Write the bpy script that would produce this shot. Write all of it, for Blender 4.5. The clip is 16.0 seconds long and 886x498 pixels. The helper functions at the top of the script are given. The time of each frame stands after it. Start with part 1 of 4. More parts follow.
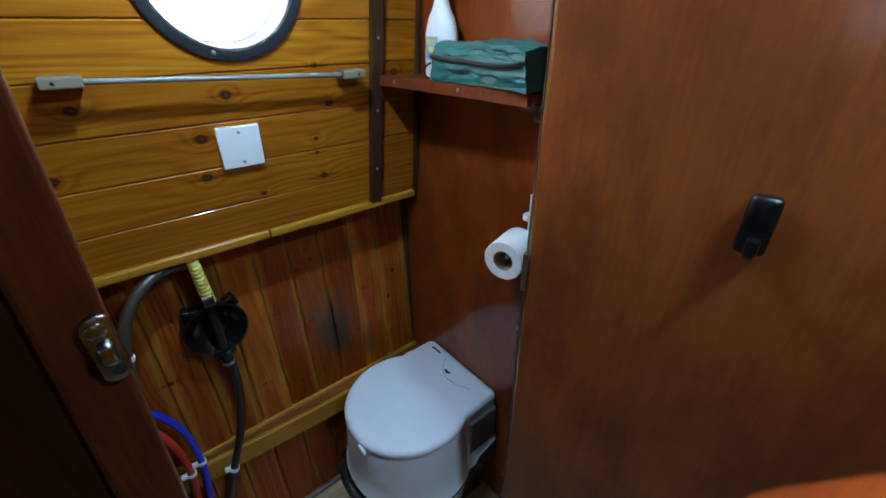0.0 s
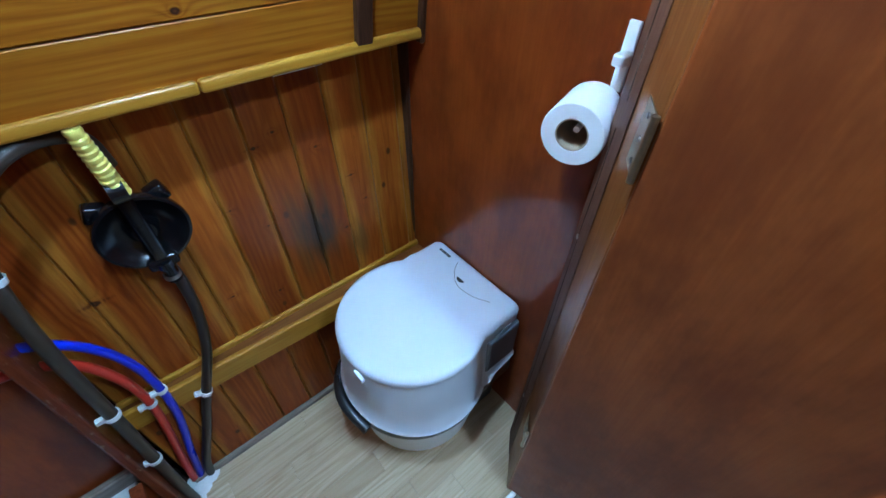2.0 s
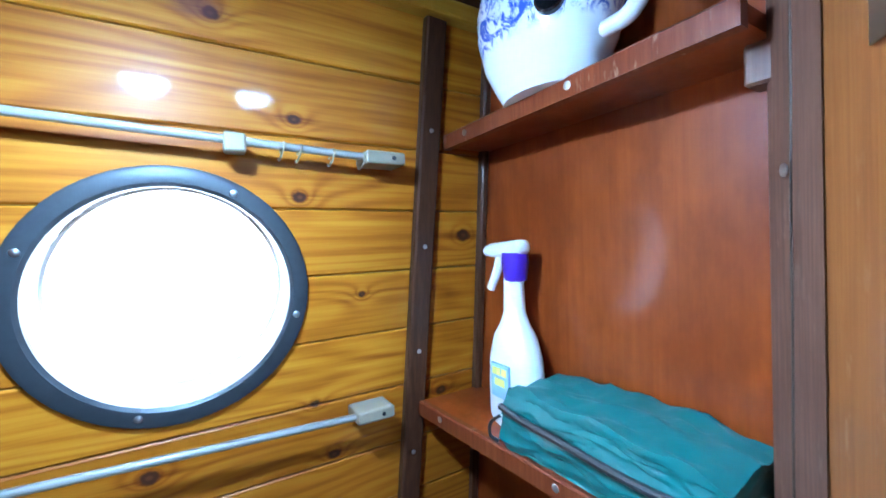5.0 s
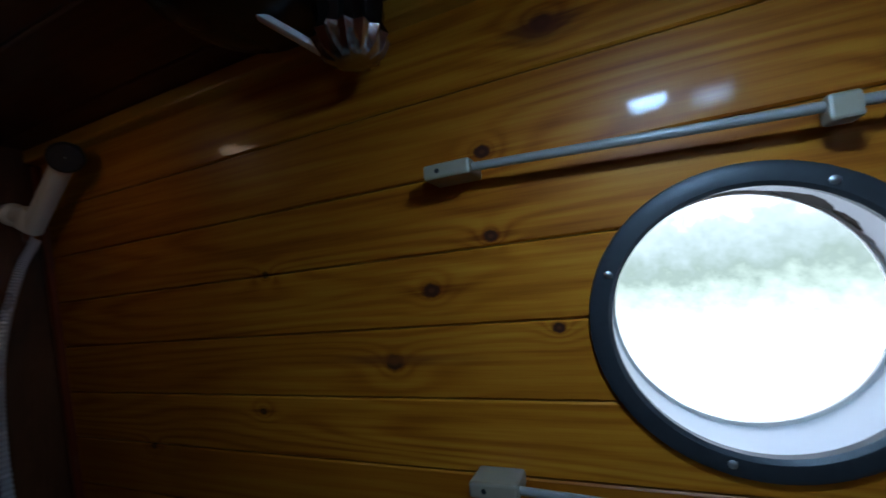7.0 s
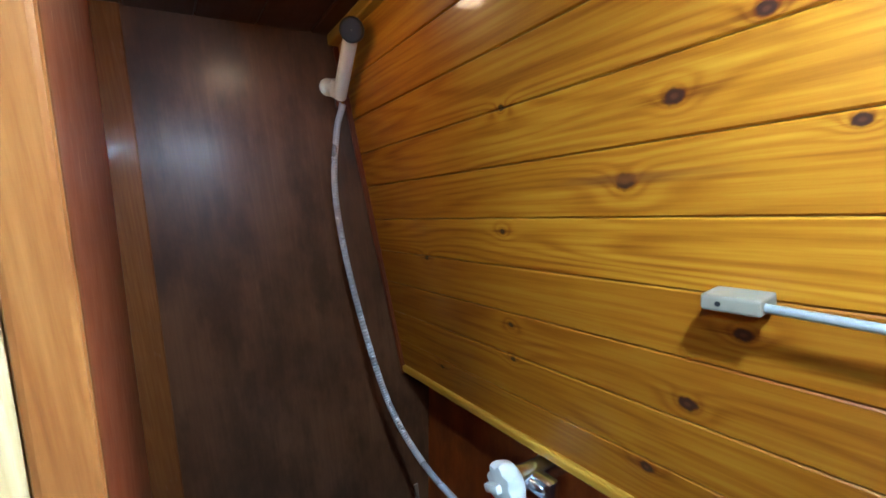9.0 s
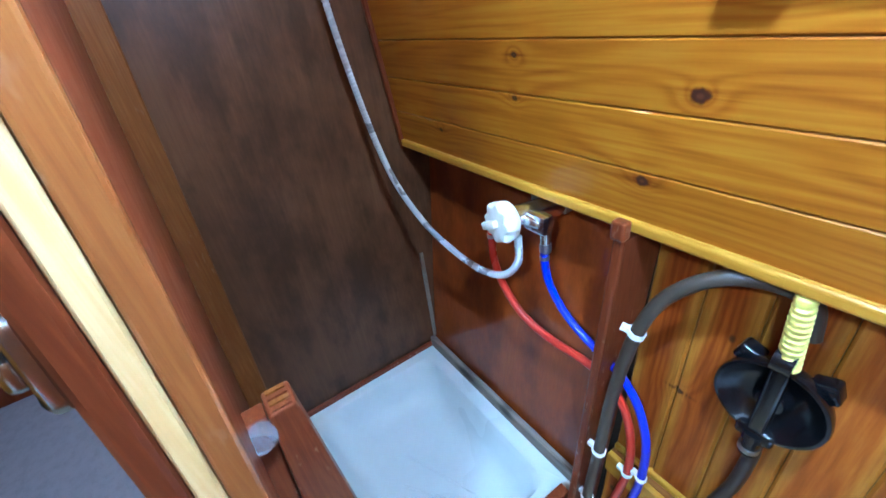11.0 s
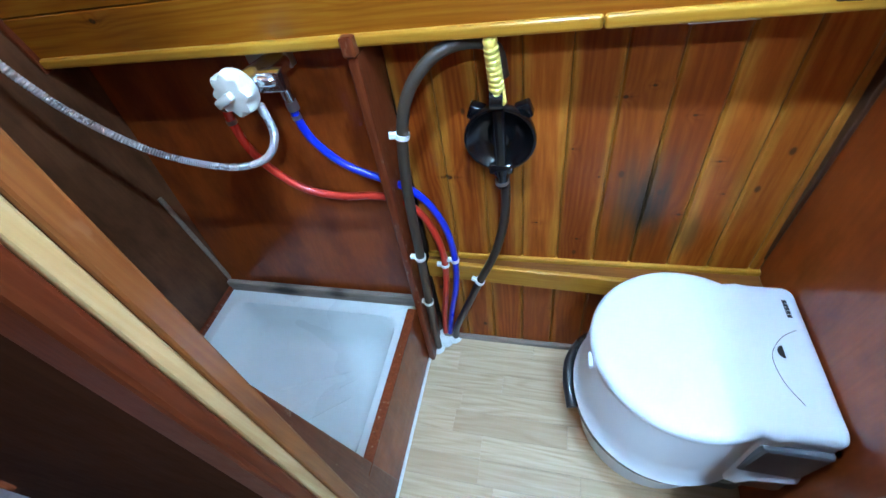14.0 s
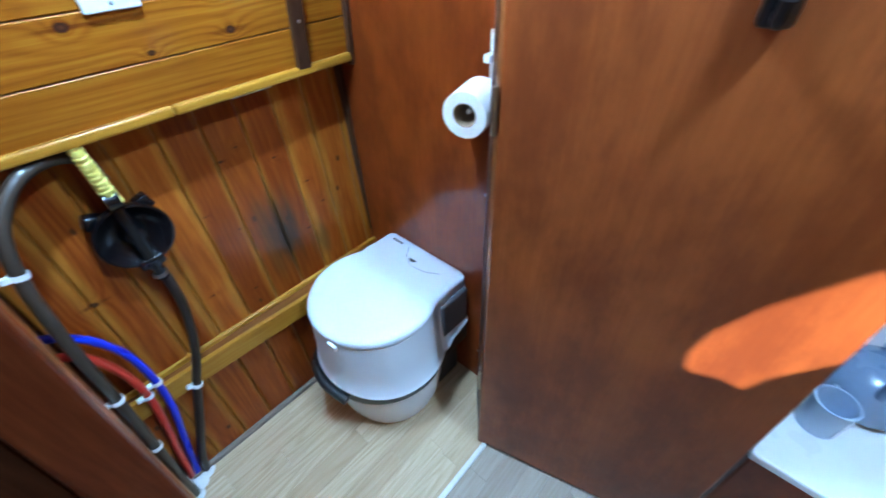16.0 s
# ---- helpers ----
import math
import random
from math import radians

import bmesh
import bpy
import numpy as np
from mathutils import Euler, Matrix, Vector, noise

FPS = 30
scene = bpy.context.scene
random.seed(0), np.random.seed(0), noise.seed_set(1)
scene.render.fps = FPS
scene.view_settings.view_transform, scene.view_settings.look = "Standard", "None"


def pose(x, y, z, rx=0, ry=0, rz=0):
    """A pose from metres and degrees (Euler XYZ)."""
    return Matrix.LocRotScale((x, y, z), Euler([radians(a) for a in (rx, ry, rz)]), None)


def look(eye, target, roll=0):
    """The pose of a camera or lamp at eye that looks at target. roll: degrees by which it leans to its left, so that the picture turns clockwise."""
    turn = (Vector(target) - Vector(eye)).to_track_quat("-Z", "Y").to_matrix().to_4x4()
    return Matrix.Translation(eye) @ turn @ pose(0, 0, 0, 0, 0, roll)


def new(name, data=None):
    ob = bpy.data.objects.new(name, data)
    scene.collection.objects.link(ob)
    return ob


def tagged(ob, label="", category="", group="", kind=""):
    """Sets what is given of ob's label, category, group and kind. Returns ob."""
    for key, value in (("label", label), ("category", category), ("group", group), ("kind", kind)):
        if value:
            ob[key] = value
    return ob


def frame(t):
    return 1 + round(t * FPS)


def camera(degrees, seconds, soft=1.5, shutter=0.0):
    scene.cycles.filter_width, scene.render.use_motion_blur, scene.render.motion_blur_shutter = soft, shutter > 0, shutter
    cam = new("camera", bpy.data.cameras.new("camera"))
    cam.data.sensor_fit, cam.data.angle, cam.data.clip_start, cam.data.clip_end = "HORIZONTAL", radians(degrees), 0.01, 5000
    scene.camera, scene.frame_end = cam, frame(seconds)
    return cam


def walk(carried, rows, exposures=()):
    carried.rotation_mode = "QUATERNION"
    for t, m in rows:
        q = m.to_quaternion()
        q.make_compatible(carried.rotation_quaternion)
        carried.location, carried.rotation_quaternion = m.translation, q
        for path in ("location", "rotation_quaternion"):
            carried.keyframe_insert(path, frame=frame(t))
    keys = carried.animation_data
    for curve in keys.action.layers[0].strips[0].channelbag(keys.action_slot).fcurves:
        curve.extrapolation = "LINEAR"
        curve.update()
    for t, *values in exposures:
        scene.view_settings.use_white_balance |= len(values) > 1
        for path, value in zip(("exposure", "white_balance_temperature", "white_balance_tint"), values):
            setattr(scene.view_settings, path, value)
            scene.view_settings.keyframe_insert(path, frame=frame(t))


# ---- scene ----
cam = camera(94.7, 16.0, shutter=0.25)
PATH = [
    (0, (-0.543, -1.024, 1.436), (0.569, 0.335, 0.479), -0.5),
    (0.5, (-0.498, -0.991, 1.4), (0.571, 0.291, 0.299), -2.2),
    (1, (-0.478, -0.955, 1.343), (0.466, 0.259, 0.065), -1.9),
    (1.5, (-0.461, -0.876, 1.294), (0.446, 0.239, -0.097), 1.5),
    (2, (-0.432, -0.786, 1.268), (0.52, 0.281, -0.13), 1.5),
    (2.5, (-0.362, -0.727, 1.274), (0.573, 0.528, 0.028), 2.9),
    (3, (-0.278, -0.693, 1.334), (0.632, 0.803, 0.368), 3.3),
    (3.5, (-0.274, -0.686, 1.434), (0.823, 0.857, 0.789), 1.8),
    (3.7, (-0.278, -0.691, 1.463), (0.882, 0.847, 0.925), 2.3),
    (5.8, (-0.296, -0.643, 1.618), (0.305, 1.258, 1.778), -0.3),
    (6, (-0.316, -0.619, 1.623), (0.01, 1.349, 1.777), -1.4),
    (6.5, (-0.368, -0.579, 1.622), (-0.719, 1.387, 1.711), -5.0),
    (7, (-0.418, -0.59, 1.586), (-1.186, 1.247, 1.774), -5.5),
    (7.5, (-0.404, -0.595, 1.583), (-1.685, 0.937, 1.702), -7.1),
    (8, (-0.399, -0.597, 1.583), (-1.897, 0.726, 1.514), -8.1),
    (8.2, (-0.402, -0.614, 1.57), (-1.944, 0.657, 1.487), -7.5),
    (10.3, (-0.398, -0.609, 1.408), (-2.005, 0.324, 0.667), -7.0),
    (10.5, (-0.4, -0.611, 1.391), (-1.962, 0.322, 0.562), -6.8),
    (11, (-0.389, -0.622, 1.343), (-1.859, 0.25, 0.304), -8.0),
    (11.5, (-0.376, -0.624, 1.307), (-1.73, 0.224, 0.105), -8.1),
    (12, (-0.363, -0.629, 1.278), (-1.605, 0.21, -0.046), -9.8),
    (12.5, (-0.362, -0.643, 1.264), (-1.471, 0.235, -0.15), -12.3),
    (13, (-0.384, -0.658, 1.258), (-1.243, 0.394, -0.209), -10.8),
    (13.5, (-0.408, -0.709, 1.267), (-0.973, 0.522, -0.205), -9.4),
    (14, (-0.373, -0.757, 1.265), (-0.861, 0.494, -0.217), -12.9),
    (14.5, (-0.37, -0.801, 1.266), (-0.577, 0.511, -0.229), -12.6),
    (15, (-0.457, -0.838, 1.273), (-0.26, 0.562, -0.141), -8.2),
    (15.5, (-0.541, -0.881, 1.29), (0.083, 0.447, -0.068), -7.5),
    (16, (-0.528, -0.982, 1.302), (0.572, 0.052, -0.01), -2.2),
]
EXPOSURES = [(t, stops, kelvin, 10) for t, stops, kelvin in (
    (0.0, 0.35, 6100), (0.5, 1.4, 6600), (1.0, 1.6, 6300), (1.5, 1.5, 5800), (2.0, 1.3, 5300), (2.5, 0.9, 5200), (3.0, 0.9, 4900), (3.5, 1.8, 4900), (5.8, -0.1, 5000), (6.0, -0.6, 5000),
    (6.5, -1.5, 5200), (7.0, -1.6, 5300), (7.5, -1.0, 5500), (8.0, 0.35, 5700), (8.2, 0.7, 5700), (10.3, 2.2, 5300), (11.0, 2.5, 5100), (12.5, 2.25, 5200),
    (13.5, 2.15, 5500), (14.5, 2.1, 5500), (15.5, 2.05, 5500), (16.0, 2.0, 5300))]
walk(cam, [(t, look(eye, target, roll)) for t, eye, target, roll in PATH], EXPOSURES)

# ---- world, sun, large lights ----
SUN_DIR = Vector((0.695, 0.90, -0.73)).normalized()
world = bpy.data.worlds.new("sky_world")
scene.world = world
world.use_nodes = True
wn = world.node_tree.nodes
sky = wn.new("ShaderNodeTexSky")
sky.sky_type = 'NISHITA'
sky.sun_disc = False
sky.sun_elevation = radians(33)
sky.sun_rotation = radians(220)
wn["Background"].inputs[1].default_value = 0.06
world.node_tree.links.new(sky.outputs[0], wn["Background"].inputs[0])

sun_data = bpy.data.lights.new("sun", 'SUN')
sun_data.energy, sun_data.angle, sun_data.color = 5.0, radians(0.5), (1.0, 0.93, 0.82)
sun = new("sun", sun_data)
sun.matrix_world = look((0, -6, 6), Vector((0, -6, 6)) + SUN_DIR)


def fill_lamp(x, y, z, r, watts, color, turn):
    d = bpy.data.lights.new("fill_light", 'AREA')
    d.shape, d.size, d.energy, d.color = 'DISK', r * 2, watts, color
    ob = new("fill_light", d)
    ob.matrix_world = pose(x, y, z, turn, 0, 0)
    return ob


# added lamps in the outer, unseen openings to brighten the corridor with bluish light
fill_lamp(1.10, -1.97, 1.50, 0.13, 0.5, (0.68, 0.85, 1.0), 90)
fill_lamp(-2.40, -1.97, 1.50, 0.13, 2.0, (0.68, 0.85, 1.0), 90)

# ---- materials ----


def material(name, base=(0.5, 0.5, 0.5), rough=0.5, metal=0.0, coat=0.0, coat_rough=0.1, emit=None, power=0.0, transmission=0.0):
    m = bpy.data.materials.new(name)
    m.use_nodes = True
    b = m.node_tree.nodes["Principled BSDF"]
    b.inputs["Base Color"].default_value = (*base, 1)
    b.inputs["Roughness"].default_value = rough
    b.inputs["Metallic"].default_value = metal
    b.inputs["Coat Weight"].default_value = coat
    b.inputs["Coat Roughness"].default_value = coat_rough
    b.inputs["Transmission Weight"].default_value = transmission
    if emit:
        b.inputs["Emission Color"].default_value = (*emit, 1)
        b.inputs["Emission Strength"].default_value = power
    return m


class Net:
    """Short hand for a material's node tree."""

    def __init__(self, m):
        self.t = m.node_tree
        self.b = self.t.nodes["Principled BSDF"]

    def node(self, kind, *ins, operation=None, data_type=None, blend_type=None, interpolation_type=None):
        n = self.t.nodes.new(kind)
        if operation:
            n.operation = operation
        if data_type:
            n.data_type = data_type
        if blend_type:
            n.blend_type = blend_type
        if interpolation_type:
            n.interpolation_type = interpolation_type
        for k, v in ins:
            if isinstance(v, bpy.types.NodeSocket):
                self.t.links.new(v, n.inputs[k])
            else:
                n.inputs[k].default_value = v
        return n

    def link(self, a, socket):
        self.t.links.new(a, self.b.inputs[socket])

    def math(self, op, a, b=0.0, c=0.0):
        return self.node("ShaderNodeMath", (0, a), (1, b), (2, c), operation=op).outputs[0]

    def noise(self, vec, scale, detail=3.0, rough=0.55, distortion=0.0):
        return self.node("ShaderNodeTexNoise", ("Vector", vec), ("Scale", scale), ("Detail", detail), ("Roughness", rough), ("Distortion", distortion)).outputs[0]

    def ramp(self, fac, *stops):
        n = self.node("ShaderNodeValToRGB", (0, fac))
        e = n.color_ramp.elements
        while len(e) < len(stops):
            e.new(0.5)
        for s, (p, col) in zip(e, stops):
            s.position, s.color = p, (*col, 1)
        return n.outputs[0]

    def mix(self, fac, a, b, blend='MIX'):
        n = self.node("ShaderNodeMix", data_type='RGBA', blend_type=blend)
        for k, v in ((0, fac), (6, a), (7, b)):
            if isinstance(v, bpy.types.NodeSocket):
                self.t.links.new(v, n.inputs[k])
            else:
                n.inputs[k].default_value = (*v, 1) if isinstance(v, tuple) else v
        return n.outputs[2]

    def bump(self, height, strength=0.2, dist=0.002):
        n = self.node("ShaderNodeBump", ("Height", height), ("Strength", strength), ("Distance", dist))
        self.link(n.outputs[0], "Normal")
        self.link(n.outputs[0], "Coat Normal")


def smooth(net, v, a, b, lo=0.0, hi=1.0):
    return net.node("ShaderNodeMapRange", ("Value", v), ("From Min", a), ("From Max", b), ("To Min", lo), ("To Max", hi), interpolation_type='SMOOTHSTEP').outputs[0]


def wood(name, dark, mid, light, along='x', grain=1.0, rough=0.42, coat=0.35, coat_rough=0.12, knots=(), vary=0.25, figure=0.0, stains=(), tints=(), ring=0.08, boards=0.0, gloss=0.2, streak=0.8, chips=0.0, specks=0.0):
    """Varnished timber: long grain in the world's x, y or z, per-piece tone, optional knots (x, z, radius) and stains."""
    m = material(name, mid, rough, coat=coat, coat_rough=coat_rough)
    n = Net(m)
    n.b.inputs["Specular IOR Level"].default_value = gloss
    geo = n.node("ShaderNodeNewGeometry").outputs["Position"]
    rnd = n.node("ShaderNodeObjectInfo").outputs["Random"]
    sep = n.node("ShaderNodeSeparateXYZ", (0, geo))
    s = {'x': (1.4, 14, 14), 'y': (14, 1.4, 14), 'z': (14, 14, 1.4)}[along]
    off = n.node("ShaderNodeCombineXYZ", (0, n.math('MULTIPLY', rnd, 13.7)), (1, n.math('MULTIPLY', rnd, 7.1)), (2, n.math('MULTIPLY', rnd, 3.3))).outputs[0]
    sc = n.node("ShaderNodeVectorMath", (0, geo), (1, s), operation='MULTIPLY').outputs[0]
    p = n.node("ShaderNodeVectorMath", (0, sc), (1, off), operation='ADD').outputs[0]
    field, swirl = None, None
    for x, z, r in knots:
        r = r * 1.08
        dx = n.math('MULTIPLY', n.math('SUBTRACT', sep.outputs[0], x), 0.75)
        dz = n.math('SUBTRACT', sep.outputs[2], z)
        tx = n.math('MULTIPLY', dx, 0.28)
        t2 = n.math('ADD', n.math('MULTIPLY', tx, tx), n.math('MULTIPLY', n.math('MULTIPLY', dz, 1.5), n.math('MULTIPLY', dz, 1.5)))
        tail = n.math('DIVIDE', r * r, n.math('ADD', t2, r * r * 0.4))
        swirl = tail if swirl is None else n.math('MAXIMUM', swirl, tail)
        d2 = n.math('ADD', n.math('MULTIPLY', dx, dx), n.math('MULTIPLY', dz, dz))
        f = n.math('DIVIDE', r * r, n.math('ADD', d2, r * r * 0.3))
        field = f if field is None else n.math('ADD', field, f)
    across = {'x': sep.outputs[2], 'y': sep.outputs[0], 'z': sep.outputs[0]}[along]
    low = n.noise(p, 0.55 * grain, 2.0, 0.45, 0.1)
    phase = n.math('ADD', n.math('MULTIPLY', low, 14.0), n.math('MULTIPLY', across, 48.0))
    if field is not None:
        phase = n.math('ADD', phase, n.math('MULTIPLY', n.math('POWER', field, 0.5), 2.4))
    rings = n.math('POWER', n.math('MULTIPLY_ADD', n.math('SINE', n.math('MULTIPLY', phase, 6.283)), 0.5, 0.5), 1.8)
    thin = n.node("ShaderNodeVectorMath", (0, p), (1, {'x': (0.5, 1.6, 1.6), 'y': (1.6, 0.5, 1.6), 'z': (1.6, 1.6, 0.5)}[along]), operation='MULTIPLY').outputs[0]
    fine = n.noise(thin, 5.0 * grain, 4.0, 0.65)
    patch = n.noise(p, 0.35, 2.0, 0.5)
    g = n.math('ADD', n.math('MULTIPLY', rings, n.math('MULTIPLY', smooth(n, patch, 0.3, 0.7, 0.45, 1.2), ring)), n.math('MULTIPLY_ADD', fine, streak, 0.4 - 0.5 * streak))
    col = n.ramp(g, (0.24, light), (0.48, mid), (0.88, dark))
    blot = n.noise(geo, 3.0, 3.0, 0.6)
    tone = n.math('ADD', n.math('MULTIPLY', rnd, vary), n.math('MULTIPLY', blot, 0.5))
    col = n.mix(smooth(n, tone, 0.2, 0.35 + vary), col, n.mix(0.55, col, dark))
    if tints:
        col = n.mix(1.0, col, n.ramp(n.math('FRACT', n.math('MULTIPLY', rnd, 7.31)), *tints), 'MULTIPLY')
    if boards:
        # pale sapwood along both edges of each board, red heartwood between
        u = n.math('FRACT', n.math('DIVIDE', n.math('ADD', sep.outputs[0], 0.702), boards))
        side = n.math('ABSOLUTE', n.math('SUBTRACT', u, 0.5))
        wander = n.noise(n.node("ShaderNodeVectorMath", (0, p), (1, (0.35, 0.35, 0.8)), operation='MULTIPLY').outputs[0], 2.2, 3.0, 0.55)
        reach = n.math('ADD', n.math('MULTIPLY', rnd, 0.26), n.math('MULTIPLY_ADD', wander, 0.50, -0.02))
        sap = smooth(n, n.math('SUBTRACT', side, reach), -0.10, 0.14)
        col = n.mix(n.math('MULTIPLY', sap, 0.50), col, n.mix(smooth(n, fine, 0.3, 0.7), (.52, .25, .030), (.38, .155, .016)))
    if specks:
        cell = n.node("ShaderNodeTexVoronoi", ("Vector", n.node("ShaderNodeVectorMath", (0, geo), (1, (1.0, 1.0, 0.62)), operation='MULTIPLY').outputs[0]), ("Scale", 15.0))
        chance = n.node("ShaderNodeSeparateXYZ", (0, cell.outputs["Color"])).outputs[0]
        dot = n.math('MULTIPLY', smooth(n, cell.outputs["Distance"], 0.115, 0.055), smooth(n, chance, 0.42, 0.48))
        col = n.mix(n.math('MULTIPLY', dot, specks), col, (.050, .016, .007))
    if chips:
        worn = n.noise(n.node("ShaderNodeVectorMath", (0, geo), (1, (1.0, 1.0, 0.35)), operation='MULTIPLY').outputs[0], 75.0, 3.0, 0.6)
        zone = n.noise(geo, 6.0, 2.0, 0.5)
        col = n.mix(n.math('MULTIPLY', n.math('MULTIPLY', smooth(n, worn, 0.60, 0.70), smooth(n, zone, 0.45, 0.65)), chips), col, (.55, .40, .28))
    if figure:
        mott = n.noise(n.node("ShaderNodeVectorMath", (0, geo), (1, (1.0, 1.0, 0.45)), operation='MULTIPLY').outputs[0], 9.0, 5.0, 0.65)
        col = n.mix(n.math('MULTIPLY', smooth(n, mott, 0.35, 0.7), figure), col, dark)
    if field is not None:
        streak = n.math('MULTIPLY', smooth(n, swirl, 0.5, 1.9), smooth(n, fine, 0.35, 0.62))
        col = n.mix(n.math('MULTIPLY', streak, 0.75), col, (dark[0] * 0.62, dark[1] * 0.45, dark[2] * 0.5))
        warm = smooth(n, field, 0.8, 2.1)
        col = n.mix(n.math('MULTIPLY', warm, 0.85), col, (dark[0] * 0.62, dark[1] * 0.36, dark[2] * 0.4))
        rag = n.math('ADD', field, n.math('MULTIPLY', n.noise(geo, 110.0, 3.0), 1.8))
        col = n.mix(smooth(n, rag, 2.1, 3.0), col, (0.040, 0.012, 0.006))
        col = n.mix(n.math('MULTIPLY', smooth(n, field, 2.6, 3.3), 0.45), col, (0.12, 0.035, 0.012))
    for x, z, rx, rz, tint, amount in stains:
        dx = n.math('DIVIDE', n.math('SUBTRACT', sep.outputs[0], x), rx)
        dz = n.math('DIVIDE', n.math('SUBTRACT', sep.outputs[2], z), rz)
        d = n.math('SQRT', n.math('ADD', n.math('MULTIPLY', dx, dx), n.math('MULTIPLY', dz, dz)))
        d = n.math('ADD', d, n.math('MULTIPLY_ADD', n.noise(p, 2.5, 4.0, 0.7), 1.6, -0.8))
        col = n.mix(smooth(n, d, 1.1, 0.2, 0.0, amount), col, tint)
    n.link(col, "Base Color")
    n.link(smooth(n, n.noise(geo, 24.0, 4.0, 0.7), 0.3, 0.75, rough - 0.03, rough + 0.05), "Roughness")
    n.bump(n.math('ADD', n.math('MULTIPLY', fine, 0.7), n.math('MULTIPLY', n.noise(geo, 60.0, 2.0), 0.5)), 0.12, 0.001)
    return m


def speckled(name, base, rough=0.5, amount=0.25, scale=40.0, metal=0.0, coat=0.0, bump=0.1):
    """A plain surface with faint dirt and unevenness."""
    m = material(name, base, rough, metal, coat)
    n = Net(m)
    geo = n.node("ShaderNodeNewGeometry").outputs["Position"]
    a = n.noise(geo, scale, 4.0, 0.65)
    b = n.noise(geo, scale * 0.12, 3.0, 0.6)
    f = n.math('MULTIPLY_ADD', a, 0.5, n.math('MULTIPLY', b, 0.5))
    n.link(n.mix(n.math('MULTIPLY', smooth(n, f, 0.42, 0.7), amount), base, tuple(c * 0.45 for c in base)), "Base Color")
    n.link(smooth(n, b, 0.3, 0.7, rough * 0.8, min(1.0, rough * 1.25)), "Roughness")
    n.bump(a, bump, 0.0006)
    return m


UPPER_KNOTS = (
    (-.397, 1.246, .013), (-.154, 1.117, .010), (.052, 1.340, .011), (-.165, 1.177, .006), (-.124, 1.285, .010),
    (-.628, 1.584, .013), (-.483, 1.531, .008), (-.542, 1.735, .011), (-.172, 1.738, .009), (.088, 1.590, .014),
    (-.930, 1.428, .007), (-.945, 1.249, .007), (-.954, 1.177, .007), (-.545, 1.639, .010), (-.693, 1.497, .015),
    (-.636, 1.210, .014), (-.700, 1.082, .012), (-.083, 1.510, .006), (-.150, 1.365, .007), (-.336, 1.323, .012),
    (-.405, 1.167, .012), (-.302, 1.107, .007), (-.164, 1.210, .006), (-1.223, 1.075, .007), (-1.200, 1.360, .008),
    (-.891, 1.629, .007), (-.572, 1.320, .011), (-.166, 1.643, .010), (-.460, 1.855, .012), (-.259, 1.841, .010))
PINE = wood("pine_panelling", (0.190, 0.0430, 0.0023), (0.400, 0.138, 0.0058), (0.490, 0.207, 0.0130), 'x', 1.0, 0.42, 0.22, 0.07, UPPER_KNOTS, 0.35,
            stains=((-.460, 1.850, .055, .022, (.085, .020, .010), 0.9), (-.270, 1.846, .040, .022, (.11, .035, .045), 0.65), (-.70, 1.500, .16, .010, (.16, .045, .010), 0.7)), ring=0.24, streak=1.0)
PINE_LOW = wood("stained_pine", (0.132, 0.0254, 0.00372), (0.31, 0.079, 0.00868), (0.434, 0.147, 0.0174), 'z', 1.0, 0.42, 0.15, 0.10,
                ((-.607, .654, .009), (-.09, .56, .005), (-.30, .47, .004), (-.12, .80, .004), (-.245, .84, .005), (-.20, .86, .0035), (-.05, .70, .0035), (-.33, .73, .003), (-.27, .66, .003), (-.40, .52, .0035), (-.02, .62, .003), (-.35, .20, .003), (-.22, .16, .003)), 0.75,
                stains=((-.17, .58, .085, .17, (.075, .045, .014), 0.7), (-.16, .58, .050, .12, (.022, .015, .009), 0.85), (-.06, .50, .05, .08, (.10, .06, .02), 0.6)),
                tints=((0.0, (.72, .52, .42)), (0.35, (1.0, .80, .62)), (0.6, (.62, .40, .34)), (1.0, (1.35, 1.28, 1.0))), ring=0.16, boards=0.0895, specks=0.85)
SHELF_PINE = wood("stained_shelf_pine", (.10, .030, .007), (.24, .082, .014), (.34, .14, .026), 'x', 1.2, 0.40, 0.2, 0.1, vary=0.1, ring=0.15)
PINE_TRIM = wood("pine_trim", (0.272, 0.102, 0.00816), (0.4624, 0.2176, 0.01768), (0.5304, 0.2856, 0.034), 'x', 1.2, 0.40, 0.18, 0.25, vary=0.1)
MAHOGANY = wood("mahogany_ply", (0.120, 0.0172, 0.0030), (0.280, 0.0520, 0.0060), (0.365, 0.0800, 0.0090), 'z', 1.3, 0.42, 0.55, 0.045, vary=0.1, figure=0.75, ring=0.03, streak=0.4)
MAHOGANY_DOOR = wood("mahogany_door", (0.130, 0.0255, 0.0060), (0.315, 0.0760, 0.0140), (0.420, 0.120, 0.0240), 'z', 1.5, 0.42, 0.32, 0.14, vary=0.1, figure=0.75, ring=0.03, streak=0.4)
DARK_PLY = wood("dark_stained_ply", (0.036, 0.0138, 0.0062), (0.106, 0.0415, 0.0172), (0.156, 0.0660, 0.0280), 'z', 1.2, 0.40, 0.20, 0.26, vary=0.1, figure=0.8, ring=0.0, streak=0.4)
RED_TRIM = wood("red_mahogany_trim", (0.066, 0.01122, 0.00396), (0.1584, 0.03168, 0.00924), (0.2178, 0.0528, 0.01584), 'z', 2.0, 0.40, 0.22, 0.10, vary=0.15, chips=0.35)
